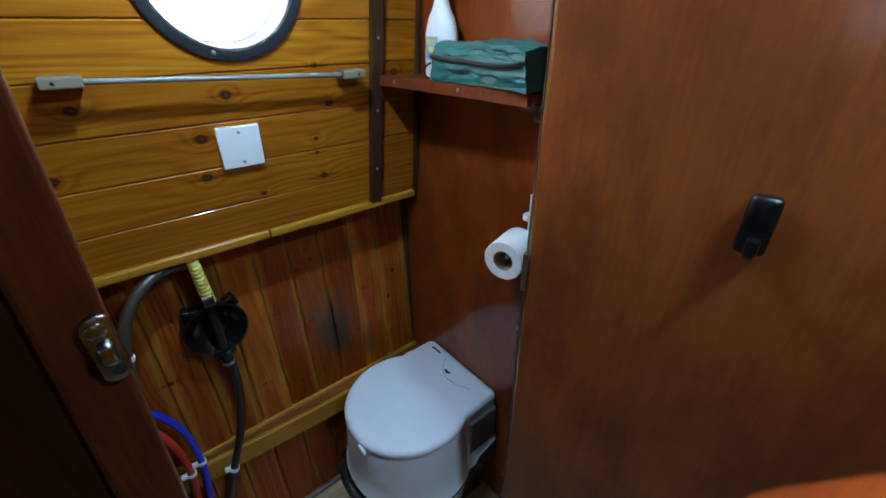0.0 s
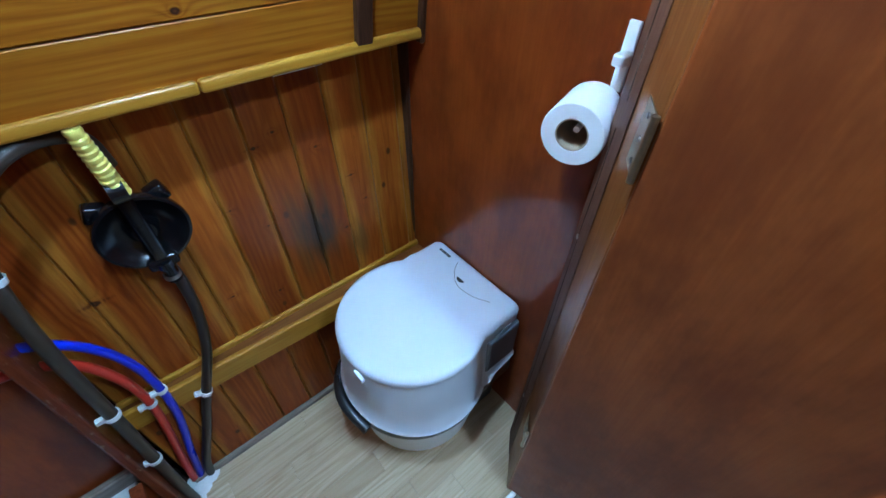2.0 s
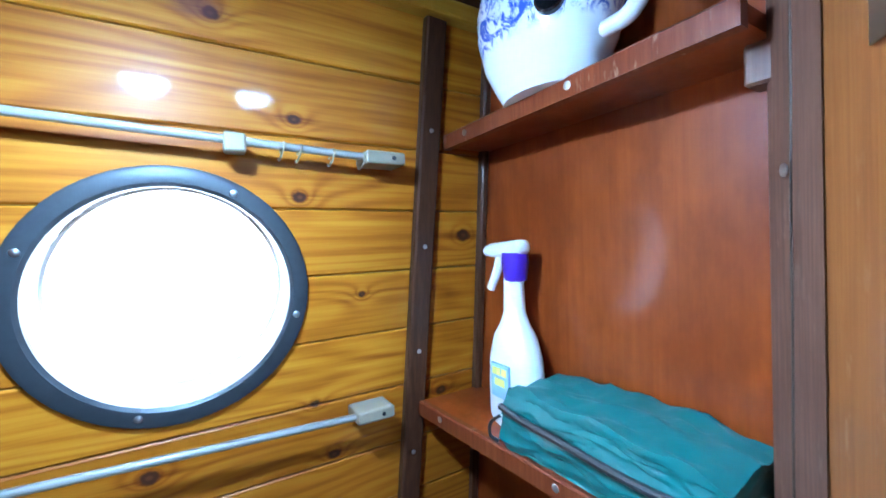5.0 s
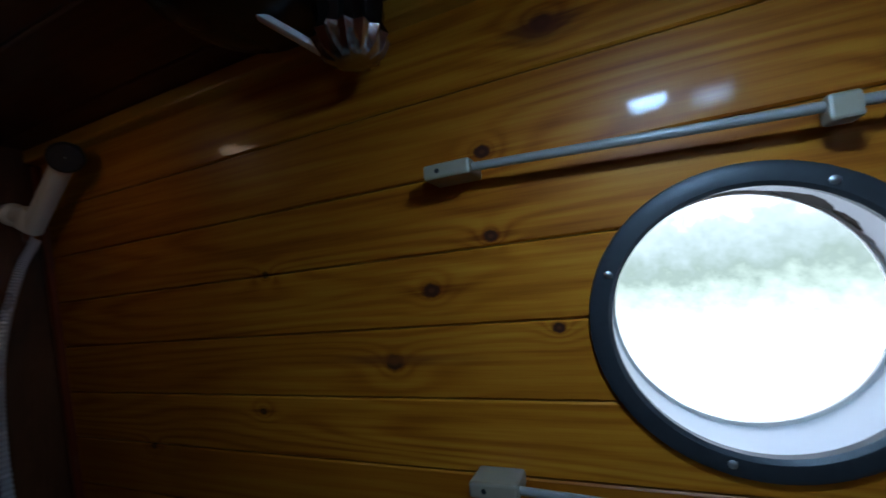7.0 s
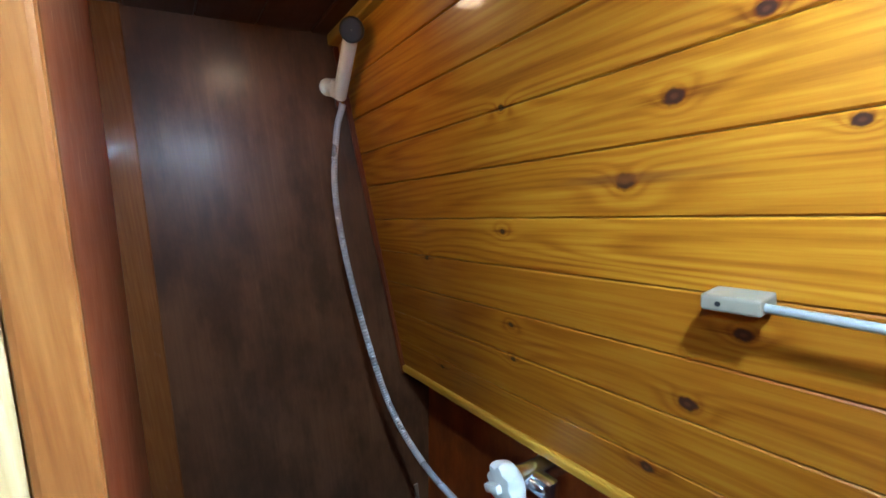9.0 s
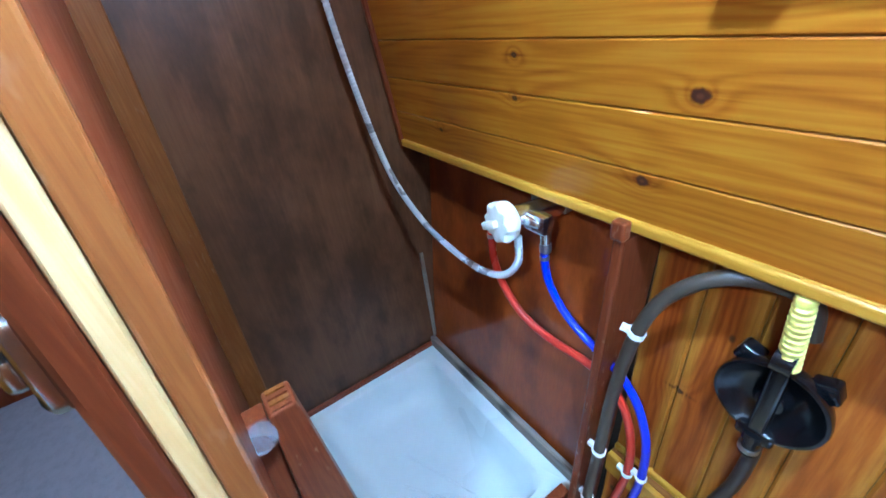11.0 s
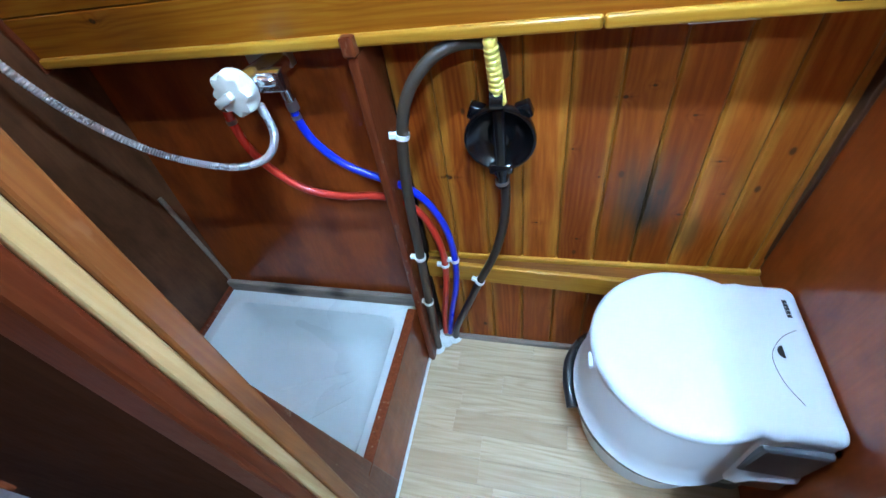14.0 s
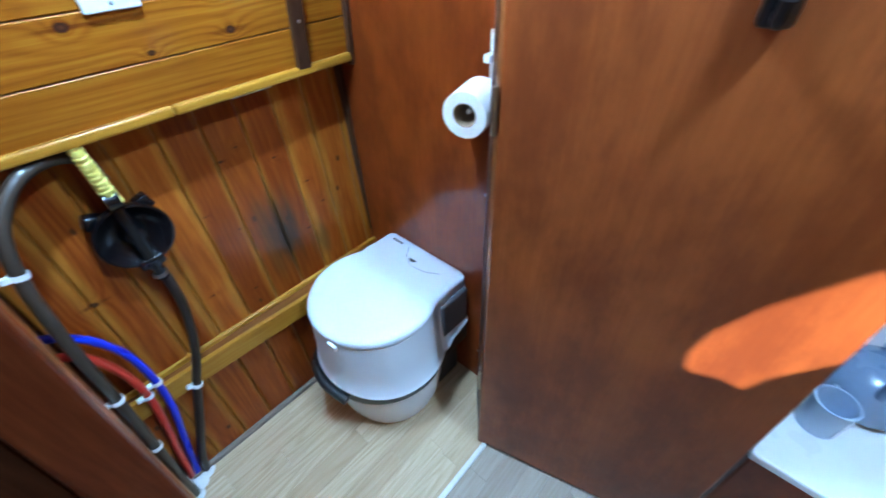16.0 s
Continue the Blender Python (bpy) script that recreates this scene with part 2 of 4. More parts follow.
JAMB_WOOD = wood("jamb_timber", (0.0954, 0.0252, 0.00673), (0.208, 0.0662, 0.0146), (0.269, 0.104, 0.0252), 'z', 2.4, 0.40, 0.50, 0.10, vary=0.1, chips=0.10, gloss=0.1)
STILE_WOOD = wood("dark_stile_timber", (0.0356, 0.0062, 0.00223), (0.0963, 0.0198, 0.00558), (0.143, 0.0335, 0.00945), 'z', 2.0, 0.42, 0.06, 0.08, vary=0.15, gloss=0.08)
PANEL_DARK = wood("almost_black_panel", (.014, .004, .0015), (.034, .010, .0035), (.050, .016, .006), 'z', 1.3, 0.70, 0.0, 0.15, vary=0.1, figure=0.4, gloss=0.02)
STOP_WOOD = wood("worn_stop_timber", (0.0396, 0.0163, 0.0096), (0.119, 0.049, 0.0269), (0.202, 0.0952, 0.0576), 'z', 2.6, 0.55, 0.05, 0.3, vary=0.1, chips=0.08)
BATTEN_DARK = wood("dark_batten", (.022, .009, .005), (.058, .022, .011), (.10, .04, .018), 'z', 2.0, 0.42, 0.3, 0.2, vary=0.1)
PALE_WOOD = wood("raw_pale_timber", (0.30, 0.165, 0.055), (0.43, 0.28, 0.115), (0.52, 0.39, 0.20), 'z', 2.0, 0.6, 0.0, 0.3, vary=0.1)
CEIL_WOOD = wood("ceiling_boards", (0.035, 0.0084, 0.0028), (0.077, 0.0196, 0.0056), (0.112, 0.0322, 0.0098), 'x', 1.2, 0.40, 0.30, 0.10, vary=0.4)
GREY_WOOD = wood("weathered_strip", (.10, .080, .062), (.25, .20, .16), (.36, .30, .25), 'x', 2.0, 0.6, 0.0, 0.3, vary=0.1,
                 stains=((-1.22, .23, .08, .03, (.02, .015, .012), 0.9), (-1.02, .235, .05, .03, (.025, .018, .014), 0.8)))
LAMINATE = wood("oak_laminate", (0.40, 0.27, 0.150), (0.60, 0.46, 0.285), (0.70, 0.57, 0.39), 'x', 1.5, 0.38, 0.10, 0.25, vary=0.75, ring=0.16)
LAMINATE_GREY = wood("grey_oak_laminate", (0.247, 0.19, 0.1425), (0.399, 0.3277, 0.2565), (0.494, 0.4275, 0.3515), 'x', 1.5, 0.38, 0.10, 0.25, vary=0.5)

WHITE_GLOSS = speckled("white_plastic", (.80, .82, .84), 0.30, 0.05, 30.0, coat=0.3, bump=0.02)
TOILET_GREY = speckled("pale_grey_plastic", (.75, .81, .90), 0.42, 0.02, 60.0, coat=0.08, bump=0.03)
# grey of the toilet's side panel, darkened to include the shade on it
PANEL_SHADED = speckled("shaded_grey_plastic", (.13, .145, .17), 0.36, 0.1, 60.0, coat=0.15, bump=0.03)
TOILET_BLACK = speckled("black_plastic", (.016, .017, .019), 0.30, 0.2, 40.0, coat=0.4, bump=0.02)
RUBBER_BLACK = speckled("glossy_black_rubber", (.004, .004, .005), 0.24, 0.3, 25.0, bump=0.03)
CREAM_PLASTIC = speckled("cream_plastic", (.72, .66, .54), 0.38, 0.1, 50.0, coat=0.2, bump=0.03)
KNOB_WHITE = speckled("aged_white_plastic", (.74, .73, .66), 0.34, 0.12, 50.0, coat=0.3, bump=0.03)
TRAY_WHITE = speckled("shower_tray_acrylic", (.66, .71, .71), 0.28, 0.08, 14.0, coat=0.3, bump=0.03)
YELLOW = speckled("yellow_rubber", (.80, .70, .15), 0.42, 0.15, 60.0, bump=0.05)
RED_HOSE = speckled("red_hose", (.55, .035, .018), 0.30, 0.1, 60.0, coat=0.4, bump=0.02)
BLUE_HOSE = speckled("blue_hose", (.015, .035, .62), 0.30, 0.1, 60.0, coat=0.4, bump=0.02)
GREY_HOSE = speckled("brown_grey_hose", (.048, .034, .023), 0.42, 0.3, 30.0, coat=0.2, bump=0.04)
DARK_HOSE = speckled("dark_brown_hose", (.022, .015, .012), 0.35, 0.3, 30.0, coat=0.3, bump=0.04)
CHROME = speckled("chrome", (.80, .86, .94), 0.20, 0.15, 40.0, metal=1.0, bump=0.02)
HOSE_STEEL = speckled("spiral_steel_hose", (.62, .65, .70), 0.30, 0.05, 60.0, metal=0.55, coat=0.4, bump=0.01)
STEEL = speckled("brushed_steel", (.45, .45, .46), 0.35, 0.2, 60.0, metal=1.0, bump=0.05)
BRASS = speckled("tarnished_brass", (.46, .40, .28), 0.32, 0.4, 50.0, metal=1.0, bump=0.08)
WORN_CHROME = speckled("worn_chrome", (.40, .38, .36), 0.18, 0.5, 50.0, metal=1.0, bump=0.06)
PORT_RING = speckled("dark_anodised_ring", (.040, .044, .050), 0.42, 0.4, 70.0, metal=0.35, bump=0.12)
ROD_WHITE = speckled("off_white_rod", (.22, .205, .185), 0.35, 0.15, 50.0, coat=0.2, bump=0.03)
BRACKET = speckled("beige_bracket", (.235, .195, .135), 0.42, 0.2, 50.0, bump=0.04)
PAPER = speckled("tissue_paper", (.90, .90, .91), 0.95, 0.05, 120.0, bump=0.3)
CARD = speckled("cardboard", (.36, .26, .17), 0.9, 0.1, 80.0)
SILICONE = speckled("white_sealant", (.78, .78, .76), 0.5, 0.2, 60.0, bump=0.4)
CARPET = speckled("grey_carpet", (.50, .46, .50), 0.95, 0.35, 220.0, bump=0.9)
MAROON = speckled("maroon_fabric", (.10, .012, .025), 0.85, 0.3, 120.0, bump=0.5)
ALU = speckled("pale_metal_strip", (.74, .73, .70), 0.35, 0.15, 60.0, metal=0.6)
LINER = speckled("white_port_liner", (.78, .78, .80), 0.5, 0.12, 30.0, bump=0.08)
BLACK_HOLE = material("black_void", (.008, .008, .008), 0.6)
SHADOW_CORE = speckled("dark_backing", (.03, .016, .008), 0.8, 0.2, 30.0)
CLEAR = material("clear_plastic", (.85, .85, .95), 0.12, transmission=0.9)
PURPLE = speckled("purple_plastic", (.065, .018, .36), 0.32, 0.05, 60.0, coat=0.3, bump=0.02)
GLASS = material("porthole_glass", (1, 1, 1), 0.02, transmission=1.0)
GLASS.node_tree.nodes["Principled BSDF"].inputs["IOR"].default_value = 1.02


def cloth():
    m = speckled("teal_nylon", (.014, .112, .104), 0.46, 0.25, 18.0, bump=0.1)
    n = Net(m)
    geo = n.node("ShaderNodeNewGeometry").outputs["Position"]
    folds = n.noise(n.node("ShaderNodeVectorMath", (0, geo), (1, (1.0, 1.0, 2.4)), operation='MULTIPLY').outputs[0], 14.0, 3.0, 0.5, 0.8)
    n.bump(folds, 0.6, 0.005)
    return m


TEAL = cloth()


def pottery():
    m = material("blue_white_glaze", (.78, .80, .84), 0.12, coat=0.5)
    n = Net(m)
    geo = n.node("ShaderNodeNewGeometry").outputs["Position"]
    z = n.node("ShaderNodeSeparateXYZ", (0, geo)).outputs[2]
    pat = n.noise(geo, 55.0, 5.0, 0.7, 1.2)
    band = n.math('MULTIPLY', smooth(n, z, 1.785, 1.80), smooth(n, z, 1.885, 1.86))
    n.link(n.mix(n.math('MULTIPLY', smooth(n, pat, 0.46, 0.6), band), (.76, .78, .83), (.07, .12, .52)), "Base Color")
    return m


POTTERY = pottery()


def glow(name, color, power):
    m = bpy.data.materials.new(name)
    m.use_nodes = True
    t = m.node_tree
    t.nodes.remove(t.nodes["Principled BSDF"])
    e = t.nodes.new("ShaderNodeEmission")
    e.inputs[0].default_value, e.inputs[1].default_value = (*color, 1), power
    t.links.new(e.outputs[0], t.nodes["Material Output"].inputs[0])
    return m


LED_WARM = glow("warm_led", (1.0, 0.66, 0.38), 25.0)
LED_COOL = glow("cool_led", (0.56, 0.81, 1.0), 575.0)
# stands in for bluish daylight from an unseen corridor source
CORRIDOR_FILL = glow("corridor_fill", (0.56, 0.81, 1.0), 195.0)


def distance_view():
    """The bank beyond the water: sky, a line of bushes, grass and bright water."""
    m = glow("far_bank", (1, 1, 1), 9.0)
    t = m.node_tree
    e = [n for n in t.nodes if n.type == 'EMISSION'][0]
    geo = t.nodes.new("ShaderNodeNewGeometry")
    sep = t.nodes.new("ShaderNodeSeparateXYZ")
    no = t.nodes.new("ShaderNodeTexNoise")
    no.inputs["Roughness"].default_value = 0.68
    no.inputs["Scale"].default_value, no.inputs["Detail"].default_value = 2.6, 8.0
    t.links.new(geo.outputs["Position"], sep.inputs[0])
    t.links.new(geo.outputs["Position"], no.inputs["Vector"])
    ad = t.nodes.new("ShaderNodeMath")
    ad.operation = 'MULTIPLY_ADD'
    ad.inputs[1].default_value = 1.6
    t.links.new(no.outputs[0], ad.inputs[0])
    t.links.new(sep.outputs[2], ad.inputs[2])
    mr = t.nodes.new("ShaderNodeMapRange")
    mr.inputs[1].default_value, mr.inputs[2].default_value = -4.0, 8.0
    t.links.new(ad.outputs[0], mr.inputs[0])
    r = t.nodes.new("ShaderNodeValToRGB")
    stops = ((0.0, (.62, .66, .70)), (0.40, (.75, .76, .74)), (0.46, (.40, .44, .34)), (0.52, (.19, .22, .17)), (0.60, (.34, .37, .34)), (0.66, (.98, .99, 1.0)))
    el = r.color_ramp.elements
    while len(el) < len(stops):
        el.new(0.5)
    for s, (p, c) in zip(el, stops):
        s.position, s.color = p, (*c, 1)
    t.links.new(mr.outputs[0], r.inputs[0])
    t.links.new(r.outputs[0], e.inputs[0])
    return m


FAR_BANK = distance_view()

# ---- mesh helpers ----


def finish(name, bm, mat, soft=False):
    bmesh.ops.recalc_face_normals(bm, faces=bm.faces)
    me = bpy.data.meshes.new(name)
    bm.to_mesh(me)
    bm.free()
    me.materials.append(mat)
    if soft:
        me.polygons.foreach_set("use_smooth", [True] * len(me.polygons))
        me.set_sharp_from_angle(angle=radians(38))
    return new(name, me)


def part(name, bm, mat, parent, label="", soft=False):
    ob = finish(name, bm, mat, soft)
    ob.parent = parent
    ob.matrix_parent_inverse = parent.matrix_world.inverted()
    return tagged(ob, label) if label else ob


def thing(name, label, category, at=(0, 0, 0), group="", kind=""):
    ob = new(name)
    ob.empty_display_size = 0.05
    ob.matrix_world = Matrix.Translation(at)
    return tagged(ob, label, category, group, kind)


def box(lo, hi, bevel=0.0, seg=1, bm=None, m=None):
    own = bmesh.new()
    r = bmesh.ops.create_cube(own, size=1.0)
    c = [(a + b) / 2 for a, b in zip(lo, hi)]
    s = [abs(b - a) for a, b in zip(lo, hi)]
    bmesh.ops.transform(own, matrix=Matrix.Translation(c) @ Matrix.Diagonal((*s, 1)), verts=own.verts)
    if bevel:
        bmesh.ops.bevel(own, geom=own.edges[:], offset=bevel, segments=seg, profile=0.5, affect='EDGES')
    if m is not None:
        bmesh.ops.transform(own, matrix=m, verts=own.verts)
    return join(bm, own)


def join(bm, own):
    if bm is None:
        return own
    me = bpy.data.meshes.new("join")
    own.to_mesh(me)
    own.free()
    bm.from_mesh(me)
    bpy.data.meshes.remove(me)
    return bm


def lathe(profile, m, n=32, bm=None, close=True):
    """Turn a profile of (radius, height) round z, placed by m."""
    own = bmesh.new()
    rings = []
    for r, h in profile:
        rings.append([own.verts.new((r * math.cos(2 * math.pi * i / n), r * math.sin(2 * math.pi * i / n), h)) for i in range(n)])
    for a, b in zip(rings, rings[1:]):
        for i in range(n):
            own.faces.new((a[i], a[(i + 1) % n], b[(i + 1) % n], b[i]))
    if close:
        own.faces.new(rings[0])
        own.faces.new(rings[-1])
    bmesh.ops.transform(own, matrix=m, verts=own.verts)
    return join(bm, own)


def axis(at, direction):
    """A pose at a place with z along a direction."""
    return Matrix.Translation(at) @ Vector(direction).to_track_quat('Z', 'Y').to_matrix().to_4x4()


def glide(points, steps=8):
    """A smooth line through the points."""
    p = [Vector(q) for q in points]
    p = [2 * p[0] - p[1]] + p + [2 * p[-1] - p[-2]]
    out = []
    for i in range(1, len(p) - 2):
        for k in range(steps):
            t = k / steps
            a, b, c, d = p[i - 1:i + 3]
            out.append(0.5 * ((2 * b) + (c - a) * t + (2 * a - 5 * b + 4 * c - d) * t * t + (3 * b - a - 3 * c + d) * t ** 3))
    return out + [p[-2]]


def tube(points, r, n=12, steps=8, bm=None, ripple=0.0):
    own = bmesh.new()
    line = glide(points, steps)
    up, rings = Vector((0.3, 0.2, 1)).normalized(), []
    for i, q in enumerate(line):
        d = (line[min(i + 1, len(line) - 1)] - line[max(i - 1, 0)]).normalized()
        u = (up - d * up.dot(d)).normalized()
        up = u
        v = d.cross(u)
        rr = r * (1 + (ripple if i % 2 else -ripple))
        rings.append([own.verts.new(q + (u * math.cos(2 * math.pi * k / n) + v * math.sin(2 * math.pi * k / n)) * rr) for k in range(n)])
    for a, b in zip(rings, rings[1:]):
        for k in range(n):
            own.faces.new((a[k], a[(k + 1) % n], b[(k + 1) % n], b[k]))
    own.faces.new(rings[0])
    own.faces.new(rings[-1])
    return join(bm, own)


def prism(outline, z0, z1, bevel=0.0, seg=2, bm=None):
    """An outline of (x, y) drawn up from z0 to z1."""
    own = bmesh.new()
    lo = [own.verts.new((x, y, z0)) for x, y in outline]
    hi = [own.verts.new((x, y, z1)) for x, y in outline]
    own.faces.new(lo)
    top = own.faces.new(hi)
    k = len(lo)
    for i in range(k):
        own.faces.new((lo[i], lo[(i + 1) % k], hi[(i + 1) % k], hi[i]))
    if bevel:
        bmesh.ops.bevel(own, geom=list(top.edges), offset=bevel, segments=seg, profile=0.5, affect='EDGES')
    return join(bm, own)


def screw(at, direction, parent, r=0.004, mat=None):
    bm = lathe([(r, -0.001), (r, 0.0008), (r * 0.7, 0.0018), (r * 0.001, 0.002)], axis(at, direction), 10)
    return part("screw", bm, mat or STEEL, parent, soft=True)

# ---- the large structure ----
XR, XL = 0.128, -1.45          # inner faces of the end partitions
CEIL = 1.93
YF = -1.98                     # inner face of the opposite side
PORT = (-0.305, 1.527)         # porthole centre


def y_up(z):
    """The leaning upper side."""
    return -0.078 - 0.10 * (z - 1.0)


def y_low(z):
    """The lower side, drawn in towards the floor."""
    return -0.055 * (0.95 - z) / 0.95


def holed_strip(x0, x1, zs, front, back, hole, face):
    """A board between x0 and x1 whose rows zs stand at depths front; hole: (x, z, r) or None; face(z) gives y."""
    own = bmesh.new()

    def span(ends):
        rows_f, rows_b = [], []
        for (a, b), z, d in zip(ends, zs, front):
            k = 8
            xs = [a + (b - a) * i / k for i in range(k + 1)]
            rows_f.append([own.verts.new((x, face(z) - d, z)) for x in xs])
            rows_b.append([own.verts.new((x, face(z) - back, z)) for x in xs])
        k = len(rows_f[0])
        for rows in (rows_f, rows_b):
            for p, q in zip(rows, rows[1:]):
                for i in range(k - 1):
                    own.faces.new((p[i], p[i + 1], q[i + 1], q[i]))
        for j in (0, -1):
            for i in range(k - 1):
                own.faces.new((rows_f[j][i], rows_f[j][i + 1], rows_b[j][i + 1], rows_b[j][i]))
        for i in (0, -1):
            for (p, q), (r, s) in zip(zip(rows_f, rows_f[1:]), zip(rows_b, rows_b[1:])):
                own.faces.new((p[i], q[i], s[i], r[i]))

    if hole is None or zs[-1] < hole[1] - hole[2] or zs[0] > hole[1] + hole[2]:
        span([(x0, x1)] * len(zs))
    else:
        half = [math.sqrt(max(0.0, hole[2] ** 2 - (z - hole[1]) ** 2)) for z in zs]
        span([(x0, hole[0] - h) for h in half])
        span([(hole[0] + h, x1) for h in half])
    return own


def rows_between(z0, z1, count):
    return [z0 + (z1 - z0) * i / count for i in range(count + 1)]


HOLE = (*PORT, 0.128)
wall_north = tagged(finish("wall_north", holed_strip(XL - 0.03, XR + 0.03, rows_between(1.0, CEIL + 0.03, 40), [-0.018] * 41, -0.06, HOLE, y_up), SHADOW_CORE),
                    "pine-panelled upper hull side with a round porthole", "wall", kind="structure")
wall_north_lower = tagged(finish("wall_north_lower", box((XL - 0.03, 0.016, -0.05), (XR + 0.03, 0.06, 1.02)), SHADOW_CORE),
                          "lower hull side lined with upright stained planks", "wall", kind="structure")
tagged(finish("wall_east", box((XR, -0.5955, -0.02), (XR + 0.022, 0.05, CEIL + 0.02)), MAHOGANY), "glossy reddish mahogany plywood partition", "wall", kind="structure")
tagged(finish("wall_west", box((XL - 0.022, -0.709, -0.02), (XL, 0.05, CEIL + 0.02)), DARK_PLY), "dark stained plywood partition beside the shower", "wall", kind="structure")

# front partition, slightly out of square and leaning in towards the top, with its three-layered end


def leaning(dx, dy, z0=1.2):
    """A shear by which things lean dx, dy for each metre up, holding still at z0."""
    m = Matrix.Identity(4)
    m[0][2], m[1][2], m[0][3], m[1][3] = dx, dy, -dx * z0, -dy * z0
    return m


LEAN = leaning(0.03, 0.058)
FP = LEAN @ Matrix.Translation((-0.585, -0.655, 0)) @ Matrix.Rotation(radians(2.8), 4, 'Z')
tagged(finish("wall_south", box((-0.90, -0.0155, -0.02), (-0.0125, 0.0, CEIL - 0.001), m=FP), RED_TRIM),
                    "dark mahogany partition between shower and corridor", "wall", kind="structure")
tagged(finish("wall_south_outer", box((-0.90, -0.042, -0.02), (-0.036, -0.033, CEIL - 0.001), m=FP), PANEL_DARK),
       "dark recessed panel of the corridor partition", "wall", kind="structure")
tagged(finish("trim_jamb_inner", box((-0.0120, -0.0165, 0), (0.0, 0.0015, CEIL - 0.002), 0.0025, 2, m=FP), JAMB_WOOD), "worn orange timber door jamb edge", "trim", kind="structure")
tagged(finish("trim_jamb_middle", box((-0.036, -0.0305, 0), (-0.001, -0.0170, CEIL - 0.002), 0.002, 1, m=FP), PALE_WOOD), "raw pale timber strip in the door jamb", "trim", kind="structure")
stile = tagged(finish("trim_jamb_outer", box((-0.040, -0.0475, 0), (0.001, -0.0310, CEIL - 0.002), 0.004, 2, m=FP), STILE_WOOD),
               "red-brown timber stile of the corridor partition", "trim", kind="structure")
tagged(finish("wall_corridor_left", box((-4.0, -0.75, -0.02), (XL - 0.023, -0.71, CEIL + 0.02)), MAHOGANY), "mahogany corridor partition", "wall", kind="structure")

# right jamb
bm = prism([(-0.053, -0.654), (0.019, -0.597), (0.101, -0.597), (0.101, -0.700), (-0.03, -0.700)], 0, CEIL - 0.002)
bmesh.ops.bevel(bm, geom=[e for e in bm.edges if abs(e.verts[0].co.z - e.verts[1].co.z) > 1 and e.verts[0].co.x < -0.02], offset=0.005, segments=3, profile=0.5, affect='EDGES')
tagged(finish("trim_jamb_right", bm, JAMB_WOOD, True),
       "varnished orange door jamb with hinges", "trim", kind="structure")
stop = tagged(finish("trim_stop_right", prism([(0.0165, -0.5972), (0.070, -0.553), (0.127, -0.594), (0.127, -0.5972)], 0, CEIL - 0.002), STOP_WOOD),
       "worn grey-brown door stop strip", "trim", kind="structure")
rnd = random.Random(11)
for z0, z1, f in ((0.10, 1.02, 0.62), (1.06, 1.90, 0.52)):
    line = []
    for k in range(12):
        g = f + 0.07 * (rnd.random() - 0.5)
        line.append((0.0165 + 0.0535 * g - 0.0001, -0.5972 + 0.0442 * g + 0.0001, z0 + (z1 - z0) * k / 11))
    part("crack", tube(line, 0.0011, 6, 4), SHADOW_CORE, stop, "dark drying crack in the timber")
tagged(finish("wall_corridor_right", box((0.102, -0.700, -0.02), (3.0, -0.5965, CEIL + 0.02)), MAHOGANY), "mahogany corridor partition", "wall", kind="structure")
tagged(finish("wall_door_head", box((-0.577, -0.698, 1.905), (-0.03, -0.654, CEIL + 0.02)), MAHOGANY), "mahogany panel over the doorway", "wall", kind="structure")

# floors
floor = tagged(finish("floor", box((XL - 0.02, -0.675, -0.06), (XR + 0.02, 0.05, -0.008)), SHADOW_CORE), "light oak laminate floor", "floor", kind="structure")
floor_corridor = tagged(finish("floor_corridor", box((-1.52, YF, -0.06), (3.0, -0.676, -0.008)), SHADOW_CORE), "greyish oak laminate corridor floor", "floor", kind="structure")
tagged(finish("floor_carpet", box((-4.0, YF, -0.06), (-1.521, -0.676, 0.004), 0.002), CARPET), "grey carpet in the next cabin", "carpet", kind="structure")
tagged(finish("trim_carpet_edge", box((-1.535, YF, 0.0), (-1.505, -0.70, 0.009), 0.003), ALU), "pale metal carpet edging strip", "trim", kind="structure")
tagged(finish("trim_threshold", box((-0.56, -0.683, -0.004), (-0.044, -0.668, 0.006), 0.002), SILICONE), "white threshold strip under the doorway", "trim", kind="structure")

# ceiling of tongued boards in one mesh
bm = box((-4.0, YF - 0.05, CEIL + 0.012), (3.0, 0.05, CEIL + 0.05))
for i in range(16):
    y0 = YF + 0.125 * i
    box((-4.0, y0 + 0.0012, CEIL), (3.0, min(y0 + 0.1238, 0.04), CEIL + 0.014), 0.003, 1, bm)
tagged(finish("ceiling", bm, CEIL_WOOD), "dark reddish-brown varnished ceiling boards", "ceiling", kind="structure")
tagged(finish("trim_cornice", box((XL, y_up(1.91) - 0.022, 1.902), (XR, y_up(1.91) + 0.012, CEIL - 0.001), 0.005, 2), PINE_TRIM), "varnished pine cornice strip", "trim", kind="structure")

